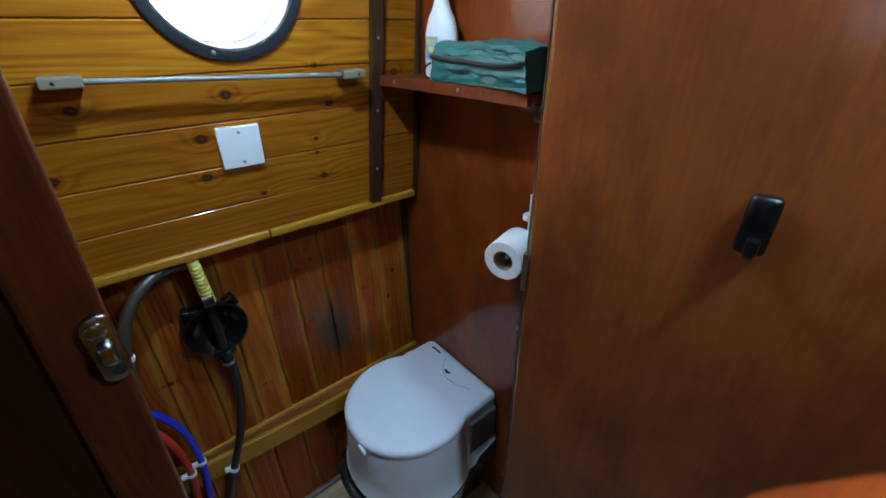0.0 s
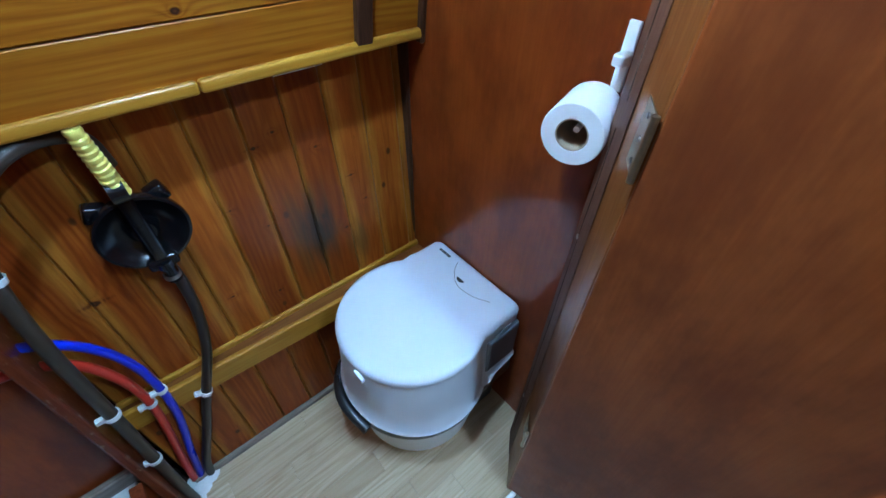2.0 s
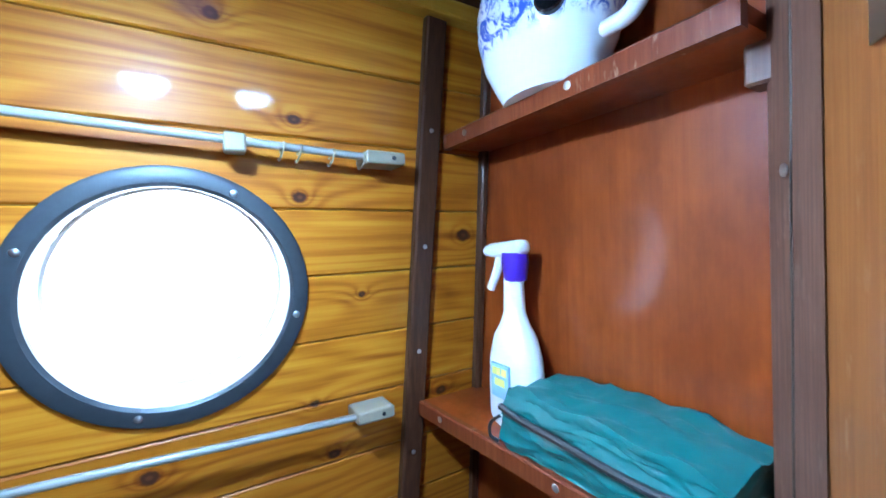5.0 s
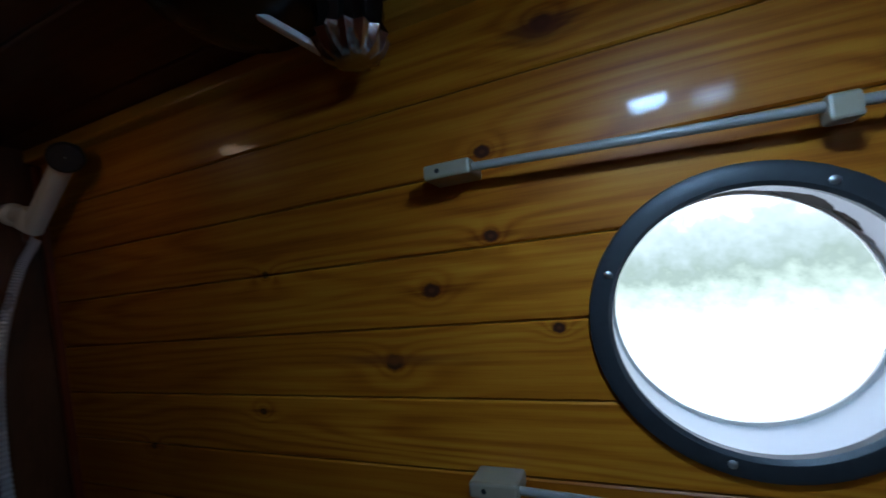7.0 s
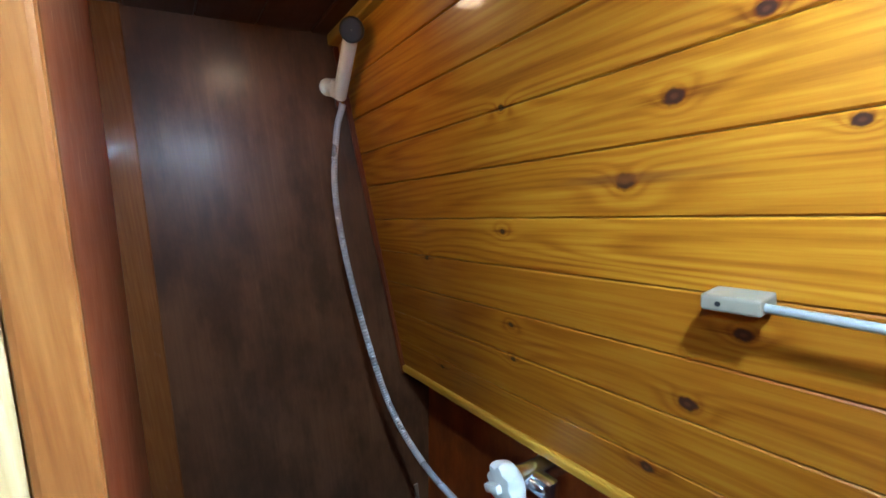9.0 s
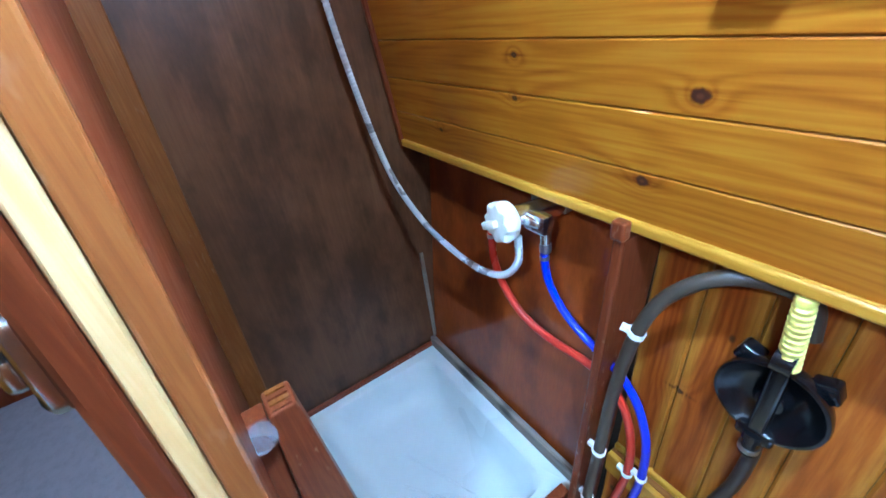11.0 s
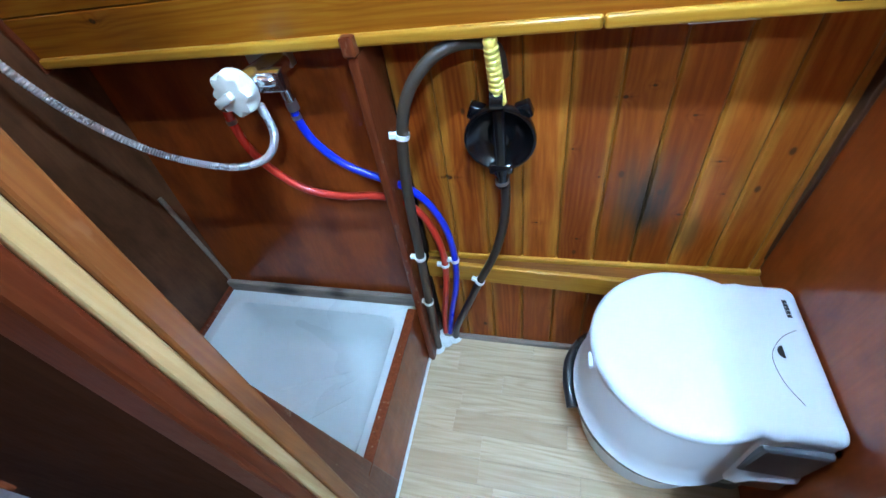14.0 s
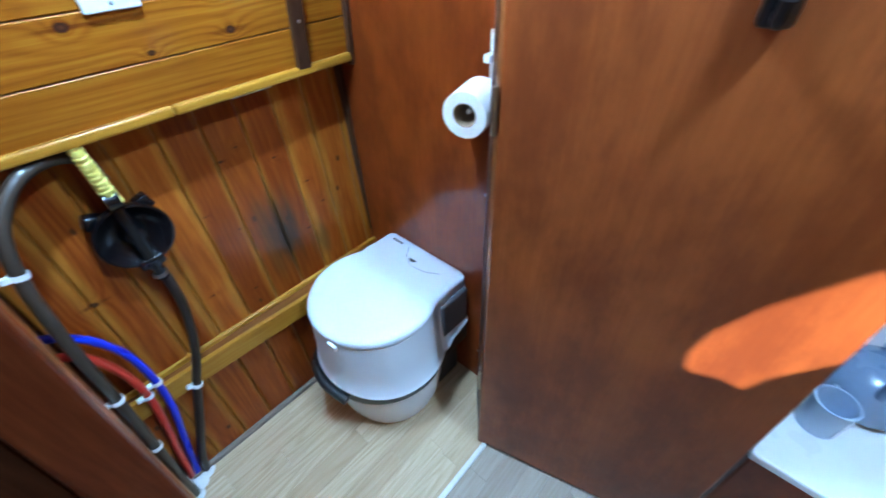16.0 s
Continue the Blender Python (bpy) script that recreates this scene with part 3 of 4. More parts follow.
# unseen opposite side: middle opening lets the sun in, outer two added; and the ends
for k, (a, b, h) in enumerate(((-4.0, -1.6, -2.40), (-1.6, 0.3, -0.62), (0.3, 3.0, 1.10))):
    tagged(finish("wall_opposite_%d" % (k + 1), holed_strip(a, b, rows_between(-0.05, CEIL + 0.02, 44), [-0.0] * 45, 0.05, (h, 1.53, 0.128 if k == 1 else 0.13), lambda z: YF), PINE),
           "unseen pine-lined opposite cabin side with an assumed porthole", "wall", kind="structure")
tagged(finish("wall_end_left", box((-4.05, YF - 0.05, -0.05), (-4.0, 0.05, CEIL + 0.05)), MAHOGANY), "mahogany end wall", "wall", kind="structure")
tagged(finish("wall_end_right", box((3.0, YF - 0.05, -0.05), (3.05, 0.05, CEIL + 0.05)), PINE), "pine end wall", "wall", kind="structure")
tagged(finish("backdrop", box((-12, 9.0, -6), (12, 9.02, 10)), FAR_BANK), "bright water, grassy bank and bushes outside", "backdrop", kind="structure")

# upper side: tongued boards running along, chamfered at each joint
SEAMS = (1.004, 1.095, 1.184, 1.273, 1.363, 1.451, 1.540, 1.628, 1.717, 1.811, 1.925)
for z0, z1 in zip(SEAMS, SEAMS[1:]):
    c = 0.0028
    zs = [z0 + 0.0006, z0 + c] + rows_between(z0 + c, z1 - c, 12)[1:-1] + [z1 - c, z1 - 0.0006]
    fr = [-0.0022] + [0.0] * (len(zs) - 2) + [-0.0022]
    part("plank", holed_strip(XL, XR, zs, fr, -0.016, HOLE, y_up), PINE, wall_north)

# lower side: upright planks above and below the low ledge
edges = [-0.702 + 0.0895 * i for i in range(10)] + [XR]
for a, b in zip(edges, edges[1:]):
    if b - a < 0.02:
        continue
    for z0, z1, dy in ((0.375, 1.006, 0.0), (0.004, 0.330, -0.022)):
        own = bmesh.new()
        prof = [(a + 0.0006, 0.005), (a + 0.005, 0.0), (b - 0.005, 0.0), (b - 0.0006, 0.005), (b - 0.0006, 0.015), (a + 0.0006, 0.015)]
        rings = [[own.verts.new((x, y_low(z) + dy + d, z)) for x, d in prof] for z in rows_between(z0, z1, 4)]
        for p, q in zip(rings, rings[1:]):
            for i in range(6):
                own.faces.new((p[i], p[(i + 1) % 6], q[(i + 1) % 6], q[i]))
        own.faces.new(rings[0])
        own.faces.new(rings[-1])
        part("plank", own, PINE_LOW, wall_north_lower)

# ledge moulding under the upper boards, in two lengths
for a, b in ((XL + 0.012, -0.309), (-0.308, XR - 0.002)):
    tagged(finish("trim_ledge", box((a, -0.090, 0.994), (b, 0.012, 1.015), 0.006, 3), PINE_TRIM), "yellow varnished pine ledge moulding", "trim", kind="structure")

tagged(finish("trim_ledge_sealant", box((-.195, -.0850, .9922), (-.105, -.080, .9938), .0005), CREAM_PLASTIC), "thin pale line of old sealant under the ledge", "trim", kind="structure")

# low ledge: a tapering shelf with a front board
bm = prism([(-0.700, 0.0), (XR, 0.0), (XR, -0.088), (-0.700, -0.052)], 0.372, 0.382, 0.002, 1)
tagged(finish("trim_low_shelf", bm, SHELF_PINE), "tapering stained pine shelf on the low ledge", "trim", kind="structure")
bm = prism([(-0.700, -0.052), (XR, -0.088), (XR, -0.103), (-0.700, -0.067)], 0.322, 0.386, 0.004, 2)
tagged(finish("trim_low_ledge", bm, PINE_TRIM), "yellow pine board along the low ledge", "trim", kind="structure")
tagged(finish("trim_ledge_back", box((-0.70, -0.042, 0.380), (XR, -0.022, 0.396), 0.003), PINE_TRIM), "thin pine bead along the plank wall", "trim", kind="structure")
tagged(finish("baseboard", box((-0.70, -0.092, 0.0), (XR, -0.076, 0.018), 0.003), GREY_WOOD), "narrow dark skirting strip", "baseboard", kind="structure")

# dark batten, corner strips and the left corner bead
bm = box((-0.020, -0.008, 0), (0.014, 0.008, 0.90), 0.004, 2)
BT = Matrix.Translation((-0.012, y_up(1.0) - 0.005, 1.008)) @ Matrix.Rotation(radians(5.7), 4, 'X') @ Matrix.Rotation(radians(2.6), 4, 'Y')
bmesh.ops.transform(bm, matrix=BT, verts=bm.verts)
batten = tagged(finish("trim_batten", bm, BATTEN_DARK), "dark upright batten on the pine panelling", "trim", kind="structure")
for h in (0.10, 0.25, 0.41, 0.57, 0.74):
    screw(BT @ Vector((-0.003, -0.008, h)), (0, -1, 0), batten, 0.0035)
for name, x0, x1, mat in (("trim_corner_right", XR - 0.014, XR - 0.0005, BATTEN_DARK), ("trim_corner_left", XL + 0.0005, XL + 0.013, RED_TRIM)):
    bm = box((x0, -0.011, 0), (x1, 0.008, 0.92), 0.003, 1)
    bmesh.ops.transform(bm, matrix=Matrix.Translation((0, y_up(1.0), 0.985)) @ Matrix.Rotation(radians(5.7), 4, 'X'), verts=bm.verts)
    tagged(finish(name, bm, mat), "timber bead in the panelling corner", "trim", kind="structure")
tagged(finish("trim_corner_low", box((XR - 0.010, -0.03, 0.40), (XR - 0.0005, 0.004, 0.99), 0.002), BATTEN_DARK), "dark corner bead", "trim", kind="structure")
tagged(finish("trim_shower_post", box((XL + 0.0005, -0.704, 0.20), (XL + 0.018, -0.643, CEIL - 0.002), 0.003, 1, m=leaning(0.0, 0.047)), JAMB_WOOD), "orange upright batten at the shower wall", "trim", kind="structure")

# ---- the toilet compartment: things ----


def tilt_up(x, z, d=0.0):
    """A pose on the upper side, z out of the wall, y up the wall."""
    u = Vector((0, -0.0995, 0.995))
    n = Vector((0, -0.995, -0.0995))
    m = Matrix((Vector((1, 0, 0)), u, n)).transposed().to_4x4()
    return Matrix.Translation(Vector((x, y_up(z), z)) + n * d) @ m


def build_porthole():
    w = thing("window_1", "round porthole with a dark metal ring and white liner", "window", (PORT[0], y_up(PORT[1]), PORT[1]), kind="structure")
    m = tilt_up(*PORT)
    part("window_frame", lathe([(0.124, -0.004), (0.124, 0.004), (0.128, 0.008), (0.141, 0.0085), (0.146, 0.006), (0.147, -0.002), (0.124, -0.004)], m, 72, close=False), PORT_RING, w, "dark grey metal porthole ring", True)
    part("liner", lathe([(0.1245, 0.003), (0.124, -0.030), (0.1250, -0.062), (0.130, -0.062), (0.1275, -0.03), (0.1265, 0.002), (0.1245, 0.003)], m, 64, close=False), LINER, w, "white round window liner", True)
    part("rim", lathe([(0.126, -0.062), (0.121, -0.063), (0.1205, -0.066), (0.122, -0.069), (0.130, -0.070)], m, 64, close=False), ALU, w, "thin metal rim round the glass", True)
    pane = part("pane", lathe([(0.1208, -0.065), (0.1208, -0.068)], m, 48), GLASS, w, "clear round window glass")
    pane.visible_shadow = False
    for a in (62, 155, -14, -106):
        q = m @ Vector((0.1345 * math.cos(radians(a)), 0.1345 * math.sin(radians(a)), 0.0085))
        screw(q, (0, -1, -0.1), w, 0.0042)


def build_rod(x0, x1, z0, z1, rings):
    a, b = Vector((x0, y_up(z0) - 0.034, z0)), Vector((x1, y_up(z1) - 0.034, z1))
    t = thing("curtain_rod", "thin off-white curtain rod on beige brackets across the panelling", "curtain rod", a, "curtain rods at the porthole")
    part("rod", tube([a + (b - a) * k / 3 for k in range(4)], 0.0047, 12, 2), ROD_WHITE, t, soft=True)
    for c, s in ((a, 1), (b, -1)):
        bk = part("bracket", box((-0.027, -0.011, -0.0085), (0.027, 0.0325, 0.0085), 0.003, 2, m=Matrix.Translation(c + Vector((-0.012 * s, 0, 0)))), BRACKET, t, "beige plastic rod bracket")
        screw(c + Vector((-0.022 * s, -0.011, 0)), (0, -1, 0), bk, 0.0028, BLACK_HOLE)
    for f in rings:
        c = a + (b - a) * f
        bm = bmesh.new()
        tube([c + Vector((0.003 * math.sin(k), 0.0105 * math.cos(k), -0.006 + 0.0105 * math.sin(k))) for k in [i * math.pi / 4 for i in range(8)]], 0.0012, 6, 3, bm)
        part("curtain_ring", bm, BRACKET, t, soft=True)
    if rings:
        c = a + (b - a) * 0.66
        part("clip", box((-0.011, -0.008, -0.014), (0.011, 0.012, 0.008), 0.003, 2, m=Matrix.Translation(c)), BRACKET, t)


def build_plate():
    t = thing("blanking_plate", "square white plastic blanking plate screwed to the pine wall", "cover plate", (-0.330, y_up(1.22), 1.22))
    m = tilt_up(-0.330, 1.2215)
    part("plate", box((-0.0415, -0.043, 0.0), (0.0415, 0.043, 0.010), 0.003, 2, m=m), WHITE_GLOSS, t)
    for h in (0.031, -0.031):
        screw(m @ Vector((0, h, 0.010)), (0, -1, -0.1), t, 0.0035)


def build_shelf(z, x_a, x_b, label):
    t = thing("shelf", label, "shelf", ((x_a + XR) / 2, -0.33, z), "shelves on the end partition")
    back = y_up(z) - 0.003
    part("board", prism([(x_a + 0.012, back), (XR - 0.001, back), (XR - 0.001, -0.553), (x_b + 0.012, -0.553)], z - 0.014, z, 0.001, 1), MAHOGANY, t)
    part("lip", prism([(x_a, back), (x_a + 0.0115, back), (x_b + 0.0115, -0.553), (x_b, -0.553)], z - 0.018, z + 0.004, 0.002, 1), RED_TRIM, t, "red-brown front lip of the shelf")
    for f in (0.15, 0.62):
        q = Vector((x_a + (x_b - x_a) * f, back + (-0.553 - back) * f, z - 0.006))
        screw(q, (-1, 0, 0), t, 0.0045)
    part("cleat", box((x_b + 0.035, -0.570, z - 0.05), (x_b + 0.06, -0.540, z - 0.019), 0.002), STOP_WOOD, t)


def build_bottle():
    c = Vector((0.082, -0.262, 1.333))
    t = thing("spray_bottle", "white trigger spray bottle with a purple collar", "spray bottle", c)
    bm = bmesh.new()
    rings = []
    for h, a, b in ((0, .040, .026), (.008, .045, .029), (.05, .0455, .0295), (.09, .043, .028), (.118, .034, .024), (.135, .022, .018), (.150, .0155, .0145), (.188, .0135, .0135), (.196, .0135, .0135)):
        rings.append([bm.verts.new(c + Vector((b * math.cos(2 * math.pi * k / 28), a * math.sin(2 * math.pi * k / 28), h))) for k in range(28)])
    for p, q in zip(rings, rings[1:]):
        for k in range(28):
            bm.faces.new((p[k], p[(k + 1) % 28], q[(k + 1) % 28], q[k]))
    bm.faces.new(rings[0])
    bm.faces.new(rings[-1])
    body = part("body", bm, WHITE_GLOSS, t, soft=True)
    part("collar", lathe([(.0125, 0), (.0150, .002), (.0185, .026), (.0175, .038)], Matrix.Translation(c + Vector((0, -.004, .192))), 20), PURPLE, t, "purple collar", True)
    part("head", box((-.0115, -.026, 0), (.0115, .048, .020), .008, 4, m=Matrix.Translation(c + Vector((0, 0, .226))) @ Matrix.Rotation(radians(-4), 4, 'X')), WHITE_GLOSS, t, soft=True)
    part("nozzle", lathe([(.006, 0), (.0075, .002), (.0075, .010), (.005, .011)], axis(c + Vector((0, .046, .232)), (0, 1, 0)), 14), WHITE_GLOSS, t, soft=True)
    part("trigger", tube([c + Vector((0, .026, .230)), c + Vector((0, .034, .205)), c + Vector((0, .050, .178))], .0065, 10, 5), WHITE_GLOSS, t, soft=True)
    # label: plain shapes in its colours
    lab = part("label", box((-.0310, -.020, .040), (-.0275, .016, .085), .001, m=Matrix.Translation(c)), speckled("label_blue", (.35, .52, .72), 0.4), t, "pale blue label with yellow bars")
    for y0, y1, h in ((-.016, -.006, .070), (-.004, .004, .070), (.005, .012, .070), (-.012, .008, .056)):
        part("print_bar", box((-.0318, y0, h), (-.0311, y1, h + .010), m=Matrix.Translation(c)), YELLOW, lab)
    return body


def build_bag():
    t = thing("toiletry_bag", "crumpled teal nylon toiletry bag with a black zip", "toiletry bag", (.072, -.43, 1.333))
    bm = bmesh.new()
    bmesh.ops.create_cube(bm, size=1.0)
    bmesh.ops.subdivide_edges(bm, edges=bm.edges[:], cuts=35, use_grid_fill=True)
    for v in bm.verts:
        x, y, z = v.co * 2
        k = 1 - 0.10 * (abs(y) ** 4) * (z * 0.5 + 0.5)
        w = noise.noise(Vector((x * 1.2, y * 2.0, z * 1.5))) * 0.8 - abs(noise.noise(Vector((x * 1.5, y * 2.4 + z * 1.4, z * 3.2 - y)))) * 1.1 + noise.noise(Vector((x * 3, y * 4, z * 6))) * 0.2 - abs(noise.noise(Vector((x * 2.5 + 3, y * 6.5 - z * 3, z * 5 + y * 2)))) * 0.35
        v.co = Vector((.069 + .047 * x * (1 - .10 * z * z) + .007 * w, -.428 + .124 * y * (1 - .05 * z), 1.374 + .036 * z * k + (.007 * w if z > -.9 else 0) + .004 * (1 - y * y) * (z > .9)))
    for v in bm.verts:
        v.co.z = max(v.co.z, 1.3335)
    part("pouch", bm, TEAL, t, soft=True)
    zp = [(.018, -.305, 1.384), (.017, -.34, 1.380), (.016, -.40, 1.379), (.016, -.46, 1.376), (.017, -.52, 1.378), (.022, -.551, 1.384)]
    part("zip", tube(zp, .0042, 8, 6), TOILET_BLACK, t, "black zip", True)
    part("loop", tube([(.020, -.302, 1.372), (.012, -.293, 1.362), (.010, -.294, 1.348), (.016, -.302, 1.342)], .0022, 6, 6), TOILET_BLACK, t, soft=True)


def build_pot():
    c = Vector((.060, -.352, 1.738))
    t = thing("ceramic_pot", "white glazed pot with blue pattern and a black plug", "pot", c)
    prof = [(.001, .0005), (.058, .0005), (.066, .012), (.082, .040), (.092, .075), (.094, .100), (.088, .125), (.075, .145), (.060, .155), (.056, .160), (.060, .166)]
    bm = lathe(prof, Matrix.Translation(c) @ Matrix.Diagonal((.70, 1, 1, 1)), 40, close=False)
    part("body", bm, POTTERY, t, soft=True)
    part("plug", lathe([(.015, -.004), (.015, .004), (.013, .006), (.001, .0065)], axis(c + Vector((-.048, -.052, .070)), (-1, -.5, .1)), 24), RUBBER_BLACK, t, "black round plug", True)
    part("handle", tube([c + Vector((-.005, -.080, .040)), c + Vector((-.02, -.118, .035)), c + Vector((-.02, -.135, .065)), c + Vector((-.01, -.115, .105)), c + Vector((0, -.085, .11))], .008, 10, 8), POTTERY, t, soft=True)


def build_paper():
    d = Vector((.96, .28, 0)).normalized()
    c = Vector((.034, -.520, .993))
    t = thing("toilet_roll", "part-used white toilet paper roll on a holder", "toilet roll", c)
    ax = axis(c, d)
    part("roll", lathe([(.0235, 0), (.0435, 0), (.0448, .002), (.0448, .086), (.0435, .088), (.0235, .088), (.0235, 0)], ax, 48, close=False), PAPER, t, soft=True)
    part("core", lathe([(.0215, .001), (.0232, .001), (.0232, .087), (.0215, .087), (.0215, .001)], ax, 32, close=False), CARD, t, "brown cardboard core", True)
    e = c + d * .088
    h = thing("roll_holder", "white plastic toilet roll holder screwed to the partition", "roll holder", (XR - .003, -.49, 1.06))
    part("arm", tube([(XR, e.y + .004, .997), e + d * .004, e, c + d * .02], .0045, 10, 6), WHITE_GLOSS, h, soft=True)
    part("back_plate", box((XR - .006, -.526, 1.03), (XR - .0008, -.508, 1.120), .002, 2), WHITE_GLOSS, h, "white plastic strip")
    part("hook", box((XR - .034, -.530, 1.070), (XR - .008, -.514, 1.086), .003, 2), WHITE_GLOSS, h)


def lid_outline(grow=0.0, step=64):
    """The lid seen from above: a round front on a straight back."""
    cx, cy, r = -0.092, -0.300, 0.181 + grow
    x_b, hw, f = 0.1255 + min(grow, 0.0), 0.157 + grow, 0.020
    pts = []
    corner = lambda x, y, a0, a1: [(x + f * math.cos(radians(a)), y + f * math.sin(radians(a))) for a in range(a0, a1 + 1, 15)]
    pts += corner(x_b - f, cy - hw + f, -90, 0)
    pts += corner(x_b - f, cy + hw - f, 0, 90)
    x_w = 0.045
    pts += [(x_w, cy + hw), (x_w - 0.022, cy + hw + 0.004)]
    a_in = 60
    pts += [(cx + r * math.cos(radians(a)), cy + r * math.sin(radians(a))) for a in range(a_in, 360 - a_in + 1, 5)]
    pts += [(x_w - 0.022, cy - hw - 0.004), (x_w, cy - hw)]
    return pts


def stack(levels, bm=None):
    """Close a body through outlines of equal count, (outline, z)."""
    own = bmesh.new()
    rings = [[own.verts.new((x, y, z(x, y) if callable(z) else z)) for x, y in o] for o, z in levels]
    k = len(rings[0])
    for a, b in zip(rings, rings[1:]):
        for i in range(k):
            own.faces.new((a[i], a[(i + 1) % k], b[(i + 1) % k], b[i]))
    own.faces.new(rings[0])
    own.faces.new(rings[-1])
    return join(bm, own)


def build_toilet():
    t = thing("toilet", "pale grey portable dry toilet with closed lid and black seam", "toilet", (-.09, -.30, 0))
    L = lid_outline
    part("lid", stack([(L(-.002), .452), (L(.001), .456), (L(.001), .468), (L(-.003), .476), (L(-.010), .4800), (L(-.020), .4817), (L(-.032), .4820), (L(-.045), .4820)]), TOILET_GREY, t, "pale grey closed lid", True)
    part("tab", box((-.2765, -.362, .446), (-.268, -.330, .458), .002, 2), TOILET_GREY, t)
    # the seam rises towards the hull side, where the black handle shows
    seam = lambda h: (lambda x, y: h + .034 * max(0.0, math.cos(math.atan2(y + .30, x + .092) - radians(160))) ** 2 + .055 * min(1.0, max(0.0, (x - .0) / .07)))
    part("body", stack([(L(.0), seam(.232)), (L(.014), seam(.232)), (L(.018), seam(.238)), (L(.011), seam(.250)), (L(.007), .33), (L(.0), .442), (L(-.001), .4515)]), TOILET_GREY, t, soft=True)
    part("band", stack([(L(-.014), .200), (L(.002), .203), (L(.012), .208), (L(.014), .220), (L(.009), seam(.2315))]), TOILET_BLACK, t, "black seam band", True)
    part("handle", tube([(-.212, -.146, .228), (-.262, -.185, .238), (-.294, -.242, .242), (-.299, -.30, .236), (-.288, -.36, .222)], .015, 10, 8), TOILET_BLACK, t, "black carrying handle", True)
    c = Vector((-.088, -.30, 0))
    part("bucket", lathe([(.128, .001), (.152, .009), (.168, .055), (.178, .13), (.185, .202)], Matrix.Translation(c), 56), TOILET_GREY, t, "pale grey lower container", True)
    # the panel's colour holds part of the shade that falls here
    part("side_panel", box((.008, -.4690, .302), (.117, -.4500, .438), .008, 2), PANEL_SHADED, t, "recessed grey side panel, darkened for its shade")
    part("back_foot", box((.01, -.43, .001), (.118, -.17, .232), .012, 2), TOILET_BLACK, t)
    part("mark", prism([(.066 + .010 * math.cos(a), -.300 + .013 * math.sin(a)) for a in [math.pi / 2 + math.pi * i / 10 for i in range(11)]], .4815, .4832), TOILET_BLACK, t, "small black half-round mark")
    for k in range(5):
        y0 = -.222 + k * .0085
        part("print_bar", box((.094, y0, .4815), (.102, y0 + .0068, .4826)), TOILET_BLACK, t)
    part("scratch", tube([(.10, -.25, .4823), (.07, -.27, .4823), (.045, -.31, .4823), (.05, -.36, .4823), (.07, -.40, .4823)], .0006, 5, 6), GREY_HOSE, t)


def build_pump():
    c = Vector((-.474, y_low(.79) - .022, .787))
    t = thing("hand_pump", "black hand-operated bilge pump with yellow handle on the planks", "hand pump", c)
    m = axis(c, (0, -1, 0))
    bm = lathe([(.042, -.020), (.050, -.004), (.064, .003), (.070, .014), (.0725, .028), (.0715, .034), (.067, .035), (.062, .030), (.052, .019), (.036, .012), (.018, .010), (.001, .010)], m, 48, close=False)
    part("housing", bm, RUBBER_BLACK, t, soft=True)
    part("rib", box((-.012, -.040, -.062), (.012, -.010, .088), .006, 3, m=Matrix.Translation(c)), RUBBER_BLACK, t, soft=True)
    for sx in (-1, 1):
        e = part("lug", box((-.016, -.018, -.015), (.016, .010, .015), .005, 3, m=Matrix.Translation(c + Vector((sx * .046, 0, .050))) @ Matrix.Rotation(radians(-20 * sx), 4, 'Y')), RUBBER_BLACK, t, soft=True)
        screw(c + Vector((sx * .052, -.0185, .055)), (0, -1, 0), e, .006, RUBBER_BLACK)
    part("boss", lathe([(.026, .008), (.025, .020), (.018, .030), (.001, .032)], m, 24, close=False), RUBBER_BLACK, t, soft=True)
    part("socket", box((-.026, -.040, -.082), (.026, -.008, -.056), .007, 3, m=Matrix.Translation(c)), RUBBER_BLACK, t, soft=True)
    part("pivot", lathe([(.020, -.012), (.020, .012)], axis(c + Vector((0, -.036, .092)), (1, 0, 0)), 20), RUBBER_BLACK, t, soft=True)
    prof, h = [(.0095, 0)], 0.0
    for k in range(11):
        prof += [(.0148 - .0002 * k, .004 + .0103 * k), (.0148 - .0002 * k, .007 + .0103 * k), (.0122 - .0002 * k, .0095 + .0103 * k)]
    prof += [(.0125, .120), (.011, .126), (.004, .129)]
    part("handle", lathe(prof, axis(c + Vector((.003, -.034, .080)), (-.06, -.12, 1)), 20), YELLOW, t, "ribbed yellow rubber handle", True)
    part("spout", lathe([(.017, 0), (.017, .014), (.0125, .018), (.0125, .052)], axis(c + Vector((0, -.030, -.066)), (.02, 0, -1)), 18), RUBBER_BLACK, t, soft=True)
    part("hose_clip", lathe([(.0150, 0), (.0150, .008)], axis(c + Vector((0, -.030, -.102)), (.02, 0, -1)), 18), STEEL, t, "steel hose clip", True)


def clip(at, along, r, parent):
    """A white pipe clip round a hose."""
    m = axis(at, along)
    bm = lathe([(r + .0006, -.005), (r + .0030, -.005), (r + .0030, .005), (r + .0006, .005), (r + .0006, -.005)], m, 16, close=False)
    box((-.006, r, -.005), (.006, r + .014, .005), .001, bm=bm, m=m)
    return part("pipe_clip", bm, WHITE_GLOSS, parent, "white plastic pipe clip")


